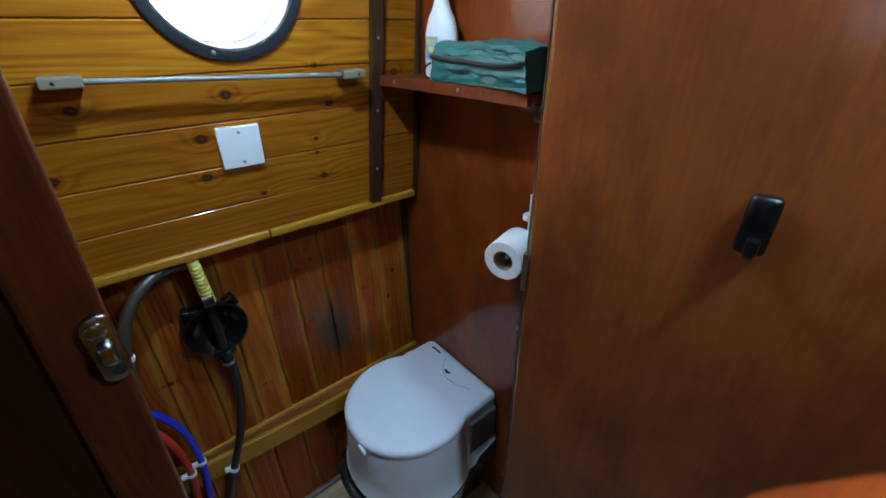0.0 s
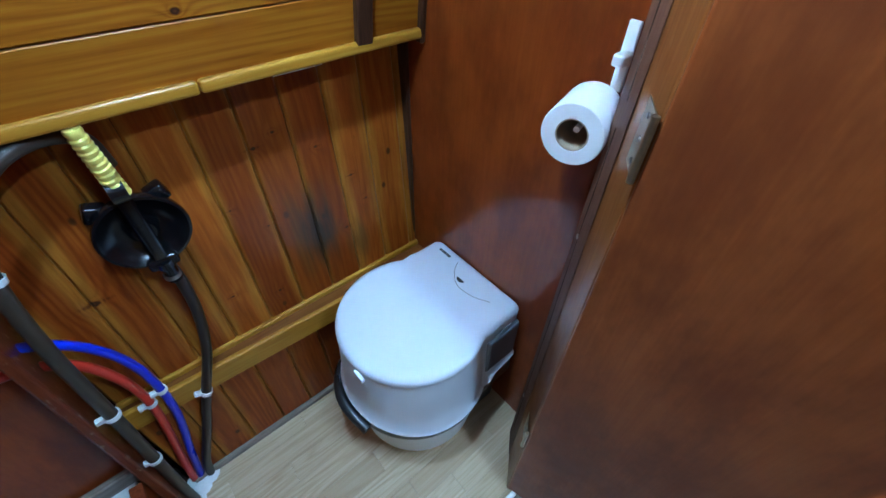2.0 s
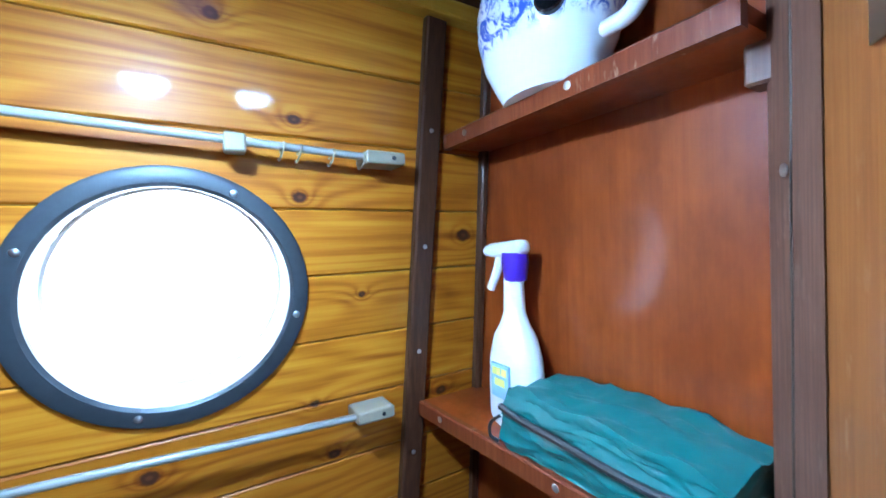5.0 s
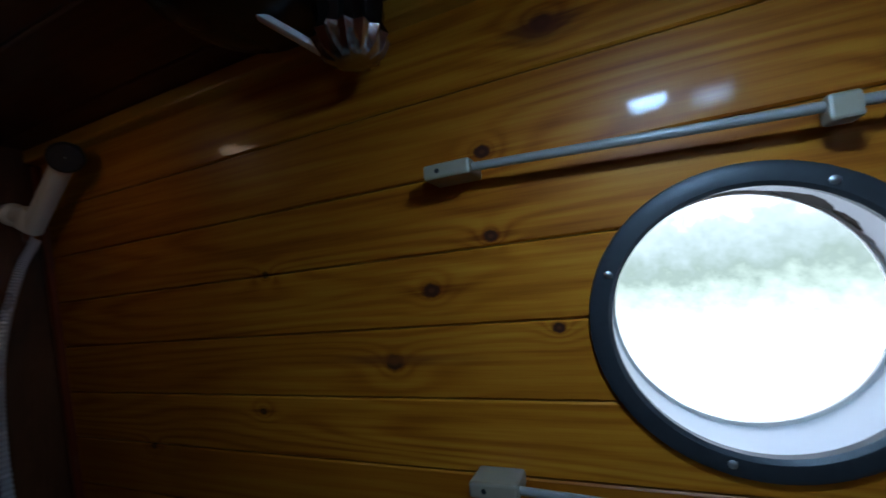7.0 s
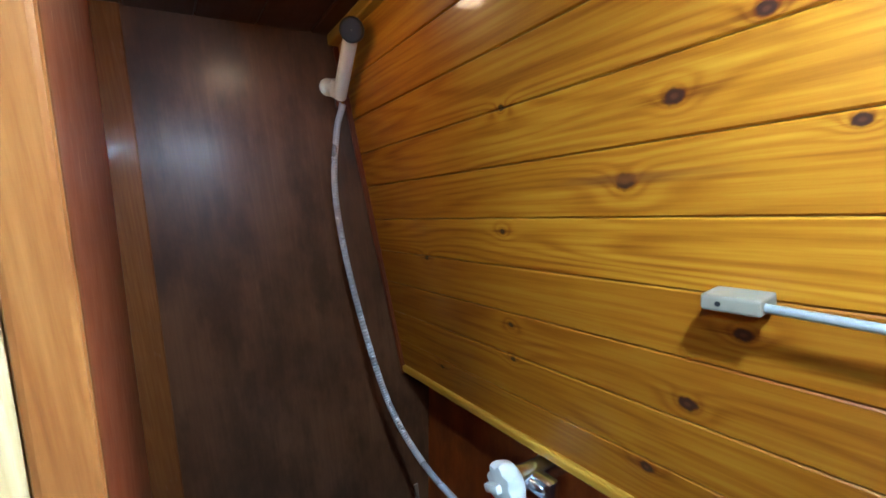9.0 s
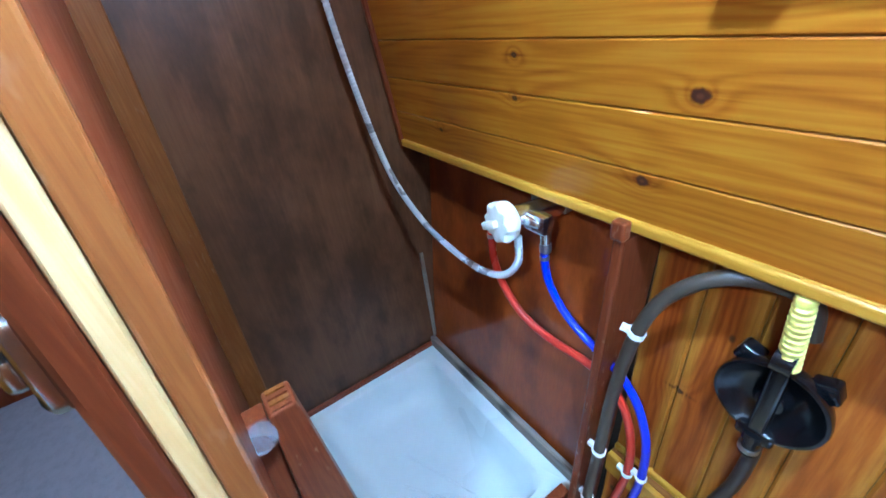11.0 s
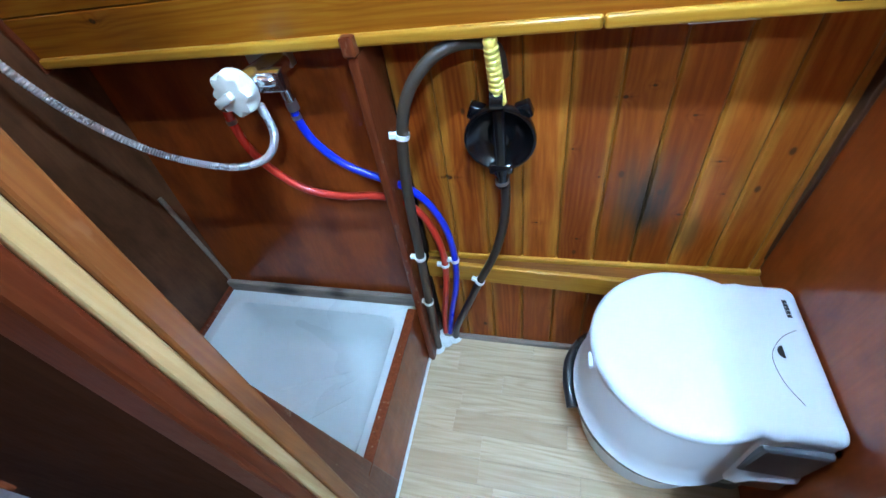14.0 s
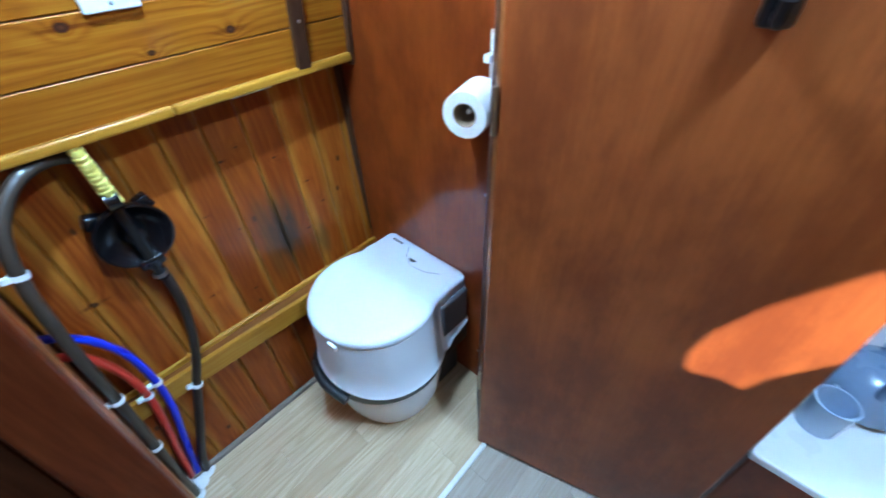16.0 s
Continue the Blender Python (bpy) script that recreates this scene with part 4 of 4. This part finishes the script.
def build_hoses():
    pts = [(-.480, -.035, .905), (-.492, -.040, .958), (-.535, -.060, .980), (-.588, -.086, .972), (-.636, -.112, .925), (-.662, -.128, .845), (-.678, -.138, .70), (-.688, -.142, .50), (-.700, -.143, .30), (-.712, -.138, .12), (-.718, -.134, .004)]
    pts = [(x + .006 + .010 * z, y, z) for x, y, z in pts]
    t = thing("waste_hose", "grey-brown pump hose arching under the ledge with white clips", "hose", pts[-1])
    part("pipe", tube(pts, .0115, 14, 8), GREY_HOSE, t, soft=True)
    for k, d in ((5, (.25, .1, 1)), (7, (.06, 0, 1)), (8, (.1, 0, 1))):
        clip(pts[k], d, .0115, t)
    pts = [(-.470, y_low(.67) - .030, .690), (-.468, -.055, .640), (-.474, -.062, .56), (-.500, -.070, .45), (-.548, -.082, .335), (-.600, -.090, .20), (-.645, -.090, .08), (-.660, -.088, .004)]
    t = thing("suction_hose", "dark brown pump hose running down to the floor", "hose", pts[-1])
    part("pipe", tube(pts, .0110, 14, 8), DARK_HOSE, t, soft=True)
    clip(pts[4], (.5, 0, 1), .0110, t)
    blue = [(-.872, -.100, .905), (-.874, -.100, .870), (-.862, -.098, .815), (-.826, -.094, .761), (-.780, -.092, .728), (-.730, -.090, .705), (-.680, -.085, .672), (-.640, -.082, .615), (-.615, -.080, .53), (-.610, -.080, .42), (-.622, -.082, .30), (-.655, -.084, .15), (-.683, -.080, .004)]
    t = thing("cold_pipe", "bright blue plastic water pipe", "pipe", blue[-1], "water pipes")
    part("pipe", tube(blue, .0088, 12, 8), BLUE_HOSE, t, soft=True)
    clip(blue[9], (.02, 0, 1), .0088, t)
    part("hose_clip", lathe([(.0100, 0), (.0100, .009)], axis(blue[1], (0, 0, 1)), 16), STEEL, t, soft=True)
    red = [(-1.012, -.118, .905), (-1.016, -.118, .873), (-1.014, -.118, .815), (-.992, -.114, .755), (-.950, -.108, .700), (-.905, -.102, .672), (-.840, -.096, .658), (-.772, -.091, .657), (-.715, -.086, .640), (-.670, -.082, .590), (-.645, -.080, .50), (-.640, -.082, .40), (-.655, -.084, .28), (-.680, -.083, .14), (-.698, -.078, .004)]
    t = thing("hot_pipe", "red plastic water pipe", "pipe", red[-1], "water pipes")
    part("pipe", tube(red, .0092, 12, 8), RED_HOSE, t, soft=True)
    clip(red[11], (.02, 0, 1), .0092, t)
    part("hose_clip", lathe([(.0105, 0), (.0105, .009)], axis(red[1], (0, 0, 1)), 16), STEEL, t, soft=True)
    t = thing("sealant_patch", "rough white sealant round the pipes on the floor", "sealant", (-.68, -.10, 0))
    bm = bmesh.new()
    rnd = random.Random(4)
    for x, y, r in ((-.665, -.088, .026), (-.700, -.082, .024), (-.715, -.136, .024), (-.690, -.108, .024)):
        prof = [(r * (1 + .2 * rnd.random()), .001), (r * .8, .007), (r * .3, .011)]
        lathe(prof, Matrix.Translation((x, y, 0)), 11, bm)
    part("bead", bm, SILICONE, t, soft=True)


def build_valve():
    c = Vector((-.925, -.155, .962))
    t = thing("shower_valve", "aged white shower mixer knob on a chrome plate", "shower valve", c)
    m = axis(c, (-.12, -1, .05))
    bm = bmesh.new()
    n = 48
    rings = []
    for r, h, w in ((.030, -.014, 0), (.038, -.008, 0), (.0405, 0, .02), (.0405, .008, .07), (.0385, .018, .11), (.035, .0235, .12), (.027, .0255, .04), (.001, .026, 0)):
        rings.append([bm.verts.new(m @ Vector((r * (1 + w * math.cos(8 * 2 * math.pi * k / n)) * math.cos(2 * math.pi * k / n), r * (1 + w * math.cos(8 * 2 * math.pi * k / n)) * math.sin(2 * math.pi * k / n), h))) for k in range(n)])
    for a, b in zip(rings, rings[1:]):
        for k in range(n):
            bm.faces.new((a[k], a[(k + 1) % n], b[(k + 1) % n], b[k]))
    knob = part("knob", bm, KNOB_WHITE, t, "fluted white control knob", True)
    part("grip", box((-.034, -.008, .020), (.012, .008, .037), .004, 2, m=m @ Matrix.Rotation(radians(25), 4, 'Z')), KNOB_WHITE, knob, soft=True)
    part("body", lathe([(.024, -.13), (.024, -.03), (.028, -.014)], m, 24), CHROME, t, "chrome valve body", True)
    part("plate", box((-.982, -.030, .940), (-.885, -.008, .975), .002), STEEL, t, "steel mounting plate")
    part("inlet", tube([(-.915, -.128, .962), (-.880, -.118, .958), (-.872, -.105, .950), (-.872, -.100, .905)], .0105, 12, 6), CHROME, t, "chrome elbow", True)
    part("elbow", box((-.918, -.122, .936), (-.857, -.094, .976), .006, 2), CHROME, t, soft=True)
    part("collar", lathe([(.012, 0), (.012, .014), (.0105, .020)], axis((-.872, -.100, .890), (0, 0, 1)), 16), STEEL, t, soft=True)
    part("outlet", tube([(-.955, -.12, .95), (-.995, -.118, .94), (-1.012, -.118, .905)], .010, 12, 6), CHROME, t, soft=True)
    pts = [(-1.392, -.193, 1.745), (-1.400, -.215, 1.68), (-1.404, -.236, 1.55), (-1.398, -.236, 1.40), (-1.380, -.222, 1.22), (-1.345, -.205, 1.05), (-1.300, -.190, .94), (-1.230, -.165, .845), (-1.150, -.142, .790), (-1.060, -.130, .770), (-.975, -.126, .792), (-.925, -.126, .850), (-.918, -.130, .920)]
    s = thing("shower_hose", "flexible chrome shower hose hanging in a loop", "shower hose", pts[0])
    part("hose", tube(pts, .0078, 12, 40, ripple=.11), HOSE_STEEL, s, soft=True)


def build_shower_head():
    t = thing("hand_shower", "cream handheld shower head in a wall holder", "shower head", (XL, -.20, 1.79))
    part("holder_base", lathe([(.022, 0), (.022, .008), (.014, .014), (.012, .045)], axis((XL, -.205, 1.80), (1, .1, -.25)), 20), CREAM_PLASTIC, t, soft=True)
    part("holder_clip", lathe([(.019, -.018), (.021, -.010), (.021, .014), (.018, .020)], axis((-1.396, -.198, 1.782), (.55, .03, .8)), 20), CREAM_PLASTIC, t, soft=True)
    a, b = Vector((-1.400, -.196, 1.765)), Vector((-1.262, -.206, 1.872))
    part("handset", tube([a, a + (b - a) * .35, a + (b - a) * .7, b], .0165, 16, 5), CREAM_PLASTIC, t, soft=True)
    part("spray_face", lathe([(.019, -.014), (.026, -.004), (.026, .012), (.022, .016), (.001, .016)], axis(b + Vector((.008, -.004, -.004)), (.75, -.45, -.35)), 24, close=False), TOILET_BLACK, t, "dark spray face", True)
    part("nut", lathe([(.010, 0), (.013, .006), (.013, .022)], axis((-1.412, -.196, 1.742), (.3, 0, 1)), 14), CHROME, t, soft=True)


def build_shower():
    panel = bmesh.new()
    v = [panel.verts.new(p) for p in ((XL, .012, .99), (-.734, .012, .99), (-.734, -.085, .20), (XL, -.085, .20))]
    panel.faces.new(v)
    r = bmesh.ops.extrude_face_region(panel, geom=panel.faces[:])
    bmesh.ops.translate(panel, vec=(0, .012, 0), verts=[e for e in r["geom"] if isinstance(e, bmesh.types.BMVert)])
    tagged(finish("wall_shower_back", panel, MAHOGANY), "red-brown mahogany panel behind the shower valve", "wall", kind="structure")
    tagged(finish("trim_shower_strip", box((XL + .001, -.105, .196), (-.736, -.086, .246), .003), GREY_WOOD), "weathered grey timber strip with black stains", "trim", kind="structure")
    tagged(finish("trim_shower_left", box((XL + .0005, -.63, .206), (XL + .012, -.106, .226), .002), RED_TRIM), "thin timber bead along the tray", "trim", kind="structure")
    tagged(finish("trim_shower_bead", box((XL + .0005, -.090, .24), (XL + .006, -.076, .62), .001), GREY_WOOD), "sealing bead in the shower corner", "trim", kind="structure")
    # tray
    t = thing("shower_tray", "white acrylic shower tray with chamfered corners", "shower tray", (-1.10, -.36, 0))
    x0, x1, y0, y1, z = XL + .001, -.762, -.640, -.106, .208

    def loop(i, c, h):
        a, b, e, f = x0 + i, x1 - i, y0 + i, y1 - i
        out = []
        for cx, cy, turn in ((b - c, e + c, -90), (b - c, f - c, 0), (a + c, f - c, 90), (a + c, e + c, 180)):
            out += [(cx + c * math.cos(radians(turn + k * 15)), cy + c * math.sin(radians(turn + k * 15)), h) for k in range(7)]
        return out
    bm = bmesh.new()
    rings = [[bm.verts.new(p) for p in loop(*q)] for q in ((0, .001, .02), (0, .001, z - .003), (.003, .001, z), (.036, .050, z), (.044, .056, z - .004), (.054, .064, z - .028), (.072, .080, z - .085), (.092, .092, z - .118), (.125, .10, z - .131), (.19, .06, z - .136))]
    for p, q in zip(rings, rings[1:]):
        n = len(p)
        for k in range(n):
            bm.faces.new((p[k], p[(k + 1) % n], q[(k + 1) % n], q[k]))
    bm.faces.new(rings[-1])
    part("basin", bm, TRAY_WHITE, t, soft=True)
    part("drain", lathe([(.006, 0), (.006, .0015), (.004, .002)], Matrix.Translation((-.880, -.345, z - .1320)), 12), BLACK_HOLE, t, "small dark drain hole")
    for a, b in (((-.93, -.31), (-1.12, -.45)), ((-.93, -.37), (-1.06, -.47)), ((-.96, -.29), (-1.20, -.39))):
        part("rib", tube([(*a, z - .1345), (*b, z - .1355)], .0022, 6, 2), TRAY_WHITE, t, soft=True)
    # step between tray and floor
    k = thing("shower_step", "dark mahogany step board with a red top edge", "step", (-.748, -.35, 0))
    part("board", box((-.760, -.600, 0), (-.737, -.150, .252), .001), MAHOGANY, k)
    part("top_edge", box((-.762, -.600, .2525), (-.735, -.150, .264), .003, 2), RED_TRIM, k, "worn red top edge")
    part("sealant", box((-.7368, -.600, .0), (-.728, -.150, .010), .003), SILICONE, k, "white sealant line at the floor")
    # divider board
    d = thing("divider_board", "narrow upright mahogany divider with rounded front edge", "divider", (-.725, -.09, 0))
    own = bmesh.new()
    lo = [(-.736, -.078), (-.736, -.182), (-.716, -.182), (-.716, -.078)]
    hi = [(-.718, .008), (-.718, -.116), (-.698, -.116), (-.698, .008)]
    a = [own.verts.new((x, y, .0)) for x, y in lo]
    b = [own.verts.new((x, y, .989)) for x, y in hi]
    own.faces.new(a)
    own.faces.new(b)
    for i in range(4):
        own.faces.new((a[i], a[(i + 1) % 4], b[(i + 1) % 4], b[i]))
    bmesh.ops.bevel(own, geom=[e for e in own.edges if abs(e.verts[0].co.z - e.verts[1].co.z) > .5], offset=.005, segments=2, profile=.5, affect='EDGES')
    part("board", own, RED_TRIM, d)
    part("cap", box((-.721, -.122, .990), (-.696, -.100, 1.024), .005, 2), RED_TRIM, d)
    # half-height board inside the front partition, widening towards the tray
    p = thing("half_post", "half-height mahogany board with plywood end grain on top", "post", (-.745, -.63, 0))

    def wedge(x0, x1, back, front_low, front_top, z0, z1, bevel):
        own = bmesh.new()
        rows = []
        for z in (z0, z1):
            f = front_low + (front_top - front_low) * (z - .26) / .74
            b = back + .058 * (z - 1.0)
            rows.append([own.verts.new(q) for q in ((x0, b, z), (x1, b, z), (x1, f, z), (x0, f, z))])
        own.faces.new(rows[0])
        own.faces.new(rows[1])
        for k in range(4):
            own.faces.new((rows[0][k], rows[0][(k + 1) % 4], rows[1][(k + 1) % 4], rows[1][k]))
        bmesh.ops.bevel(own, geom=own.edges[:], offset=bevel, segments=2, profile=.5, affect='EDGES')
        return own
    part("post", wedge(-.776, -.736, -.652, -.571, -.621, 0.0, .998, .003), RED_TRIM, p)
    part("rebate", wedge(-.772, -.748, -.684, -.698, -.6525, 0.0, .990, .002), RED_TRIM, p)
    for i in range(4):
        part("ply_layer", box((-.772 + .009 * i, -.647, 0.9982), (-.766 + .009 * i, -.626, 1.0008)), (JAMB_WOOD, RED_TRIM)[i % 2], p, "plywood end grain")
    part("door_buffer", lathe([(.014, 0), (.016, .004), (.016, .014), (.011, .022), (.003, .024)], axis((-.744, -.664, .975), (1, -.2, .3)), 20), CLEAR, p, "clear plastic buffer", True)


def build_lamp(x, y, led, label, k=1.0, drop=0.0):
    t = thing("ceiling_light", label, "ceiling light", (x, y, CEIL), "ceiling lights")
    m = Matrix.Translation((x, y, CEIL - .018 - drop)) @ Matrix.Diagonal((k, k, 1, 1))
    if drop:
        part("mount", box((x - .06, y - .05, CEIL - drop), (x + .06, y + .05, CEIL - .0005), .005, 2), CEIL_WOOD, t, "dark wooden mounting block")
    part("rim", lathe([(.054, .018), (.056, -.006), (.053, -.018), (.047, -.022), (.044, -.0205), (.044, -.010)], m, 40, close=False), CHROME, t, "chrome rim", True)
    part("lens", lathe([(.0435, -.008), (.0435, -.0200), (.038, -.0275), (.026, -.0325), (.010, -.0345)], m, 40), led, t, "glowing round lens", True)


def build_vent():
    c = Vector((-.735, -.30, CEIL))
    t = thing("roof_vent", "dark round roof vent with chrome fluted centre", "vent", c)
    part("bowl", lathe([(.098, 0), (.100, -.006), (.094, -.030), (.070, -.048), (.040, -.054), (.001, -.055)], Matrix.Translation(c), 40, close=False), RUBBER_BLACK, t, soft=True)
    q = c + Vector((.095, .050, -.038))
    bm = bmesh.new()
    n = 28
    rings = []
    for r, h in ((.024, .038), (.032, -.012), (.029, -.030), (.035, -.044), (.027, -.062), (.012, -.070)):
        rings.append([bm.verts.new(q + Vector((r * (1 + .16 * (k % 2)) * math.cos(2 * math.pi * k / n), r * (1 + .16 * (k % 2)) * math.sin(2 * math.pi * k / n), h))) for k in range(n)])
    for a, b in zip(rings, rings[1:]):
        for k in range(n):
            bm.faces.new((a[k], a[(k + 1) % n], b[(k + 1) % n], b[k]))
    bm.faces.new(rings[-1])
    part("fluted_knob", bm, WORN_CHROME, t, "fluted dull chrome knob", True)
    part("lever", box((-.045, -.007, -.004), (.045, .007, .004), .003, 2, m=Matrix.Translation(q + Vector((-.060, -.03, -.028))) @ Matrix.Rotation(radians(35), 4, 'Z') @ Matrix.Rotation(radians(32), 4, 'Y')), WHITE_GLOSS, t, soft=True)


def build_door():
    m = Matrix.Translation((-.054, -.654, 0)) @ Matrix.Rotation(math.atan2(-.966, .26), 4, 'Z')
    t = thing("door_1", "varnished mahogany plywood door standing open into the corridor", "door", (-.04, -.652, 0), kind="structure")
    part("leaf", box((.002, -.001, .012), (.540, .029, 1.850), .003, 2, m=m), MAHOGANY_DOOR, t)
    for h in (1.064, .350, 1.70):
        k = part("hinge", lathe([(.0042, -.036), (.0042, .036)], Matrix.Translation((-.0575, -.6505, h)), 12), BRASS, t, "tarnished brass hinge", True)
        part("hinge_leaf", prism([(-.0550, -.6488), (-.0200, -.6237), (-.0195, -.6245), (-.0540, -.6496)], h - .036, h + .036), BRASS, k)
        for dz in (-.025, 0.0, .025):
            screw((-.0376, -.6362, h + dz), (-.58, .81, 0), k, .0034)
    hk = part("hook", box((.262, -.020, 1.195), (.294, -.002, 1.268), .007, 3, m=m), RUBBER_BLACK, t, "black plastic coat hook", True)
    part("peg", tube([m @ Vector((.278, -.018, 1.208)), m @ Vector((.278, -.034, 1.205)), m @ Vector((.278, -.037, 1.223))], .007, 10, 5), RUBBER_BLACK, hk, soft=True)


def build_latch():
    z, x, y = 1.238, -.588, -.7012
    t = thing("push_latch", "tarnished oval push-button latch on the timber stile", "latch", (x, y, z))
    out = [(.0095 * math.cos(a), .0095 * math.sin(a) + (.018 if math.sin(a) > 0 else -.018)) for a in [2 * math.pi * i / 24 for i in range(24)]]
    m = Matrix.Translation((x, y, z)) @ Matrix.Rotation(radians(2.8), 4, 'Z') @ Matrix.Rotation(radians(-3.3), 4, 'X') @ Matrix.Rotation(radians(90), 4, 'X')
    bm = prism(out, -.002, .0045, .002, 2)
    bmesh.ops.transform(bm, matrix=m, verts=bm.verts)
    part("plate", bm, WORN_CHROME, t, soft=True)
    part("button", box((-.0058, -.010, .003), (.0058, .008, .013), .004, 3, m=m), WORN_CHROME, t, soft=True)
    part("keyhole", lathe([(.0045, 0), (.0045, .0015)], m @ Matrix.Translation((.002, -.017, .0044)), 14), BLACK_HOLE, t)
    part("collar", lathe([(.0062, .0), (.0062, .002), (.004, .003)], m @ Matrix.Translation((-.001, .017, .0044)), 16), WORN_CHROME, t, soft=True)


build_porthole()
build_rod(-.560, -.078, 1.711, 1.692, (.76, .80, .88, .96))
build_rod(-.556, -.090, 1.366, 1.346, ())
build_plate()
build_shelf(1.332, .004, .030, "dark red-brown wooden shelf with a front lip")
build_shelf(1.737, .044, .030, "high red-brown wooden shelf near the ceiling")
build_bottle()
build_bag()
build_pot()
build_paper()
build_toilet()
build_pump()
build_hoses()
build_valve()
build_shower_head()
build_shower()
build_lamp(-1.16, -.392, LED_WARM, "round chrome ceiling light glowing warm white", 0.80)
build_lamp(-.340, -.450, LED_COOL, "small round chrome ceiling light glowing cool white", 0.7, 0.095)
# added lamp: daylight reaching the doorway from the corridor, its real source unseen
build_lamp(-.082, -1.22, CORRIDOR_FILL, "unseen round lamp added for the corridor's daylight", 1.3)
build_vent()
build_door()
build_latch()
for z, y in ((1.311, -.5710), (.837, -.5710), (1.62, -.5710), (.30, -.5710)):
    s = tagged(finish("screw_head", lathe([(.0045, 0), (.0045, .001), (.002, .002)], axis((.0432, y, z), (-.65, .75, 0)), 10), STEEL), "steel screw head in the door stop", "screw", "stop screws")


# ---- beyond the doorway ----
def build_corridor_things():
    t = thing("low_cabinet", "low white-topped cabinet in the galley", "cabinet", (.45, -1.45, 0))
    part("carcass", box((.14, -1.90, .0), (.90, -1.20, .425), .004), MAHOGANY, t)
    part("top", box((.12, -1.92, .4255), (.92, -1.19, .450), .006, 2), WHITE_GLOSS, t, "white worktop")
    c = Vector((.40, -1.33, .4505))
    k = thing("kettle", "blue-grey enamel kettle with a curved handle", "kettle", c)
    part("body", lathe([(.001, 0), (.075, 0), (.088, .02), (.085, .07), (.060, .105), (.030, .115), (.001, .117)], Matrix.Translation(c), 32, close=False), speckled("blue_grey_enamel", (.25, .32, .45), 0.25, 0.1, coat=0.4), k, soft=True)
    part("handle", tube([c + Vector((-.07, 0, .085)), c + Vector((-.06, 0, .15)), c + Vector((0, 0, .18)), c + Vector((.06, 0, .15)), c + Vector((.07, 0, .085))], .011, 12, 8), speckled("steel_blue_grip", (.22, .28, .40), 0.3), k, soft=True)
    part("knob", lathe([(.008, .115), (.014, .125), (.012, .138), (.001, .142)], Matrix.Translation(c), 16, close=False), TOILET_BLACK, k, soft=True)
    c = Vector((.27, -1.27, .4505))
    u = thing("mug", "pale blue mug on the white worktop", "mug", c)
    part("cup", lathe([(.001, 0), (.030, 0), (.036, .004), (.038, .085), (.0345, .085), (.032, .008), (.001, .006)], Matrix.Translation(c), 28, close=False), speckled("pale_blue_glaze", (.45, .55, .70), 0.2, 0.05, coat=0.4), u, soft=True)
    part("handle", tube([c + Vector((.036, 0, .07)), c + Vector((.06, 0, .065)), c + Vector((.06, 0, .03)), c + Vector((.036, 0, .02))], .005, 8, 6), speckled("pale_blue_glaze_b", (.45, .55, .70), 0.2, 0.05, coat=0.4), u, soft=True)
    tagged(finish("yellow_sponge", box((.46, -1.28, .4505), (.55, -1.22, .485), .008, 3), speckled("orange_yellow", (.80, .38, .02), 0.8, 0.3, 120.0, bump=0.6)), "orange-yellow sponge on the worktop", "sponge")
    s = thing("bench_seat", "dark wooden bench with a maroon cushion", "bench", (-3.0, -1.5, 0))
    part("base", box((-3.5, -1.95, .004), (-2.62, -1.28, .34), .006), MAHOGANY, s)
    part("cushion", box((-3.5, -1.95, .3405), (-2.60, -1.26, .45), .03, 3), MAROON, s, "maroon fabric cushion", True)
    tagged(finish("wardrobe", box((-3.98, -1.26, .004), (-2.75, -.755, 1.90), .006), DARK_PLY), "tall dark plywood wardrobe", "wardrobe")


build_corridor_things()


# ---- floor pieces, last ----
def lay(parent, x0, x1, y0, y1, mat, seed, wide=.0645):
    rnd = random.Random(seed)
    made = {}
    y = y1
    while y > y0 + .004:
        b = max(y - wide, y0)
        x = x0 - rnd.random() * .25
        while x < x1:
            n = rnd.choice((.27, .33, .40))
            a, c = max(x, x0), min(x + n, x1)
            x += n
            if c - a < .01:
                continue
            key = (round(c - a, 3), round(y - b, 4))
            if key not in made:
                me = bpy.data.meshes.new("stave")
                bm = box((-(c - a) / 2 + .0002, -(y - b) / 2 + .0002, -.008), ((c - a) / 2 - .0002, (y - b) / 2 - .0002, 0), .0006)
                bm.to_mesh(me)
                bm.free()
                me.materials.append(mat)
                made[key] = me
            ob = new("stave", made[key])
            ob.location = ((a + c) / 2, (y + b) / 2, 0)
            ob.parent = parent
        y = b


lay(floor, -.735, XR, -.668, -.075, LAMINATE, 3)
lay(floor_corridor, -1.505, .60, -1.95, -.684, LAMINATE_GREY, 5)
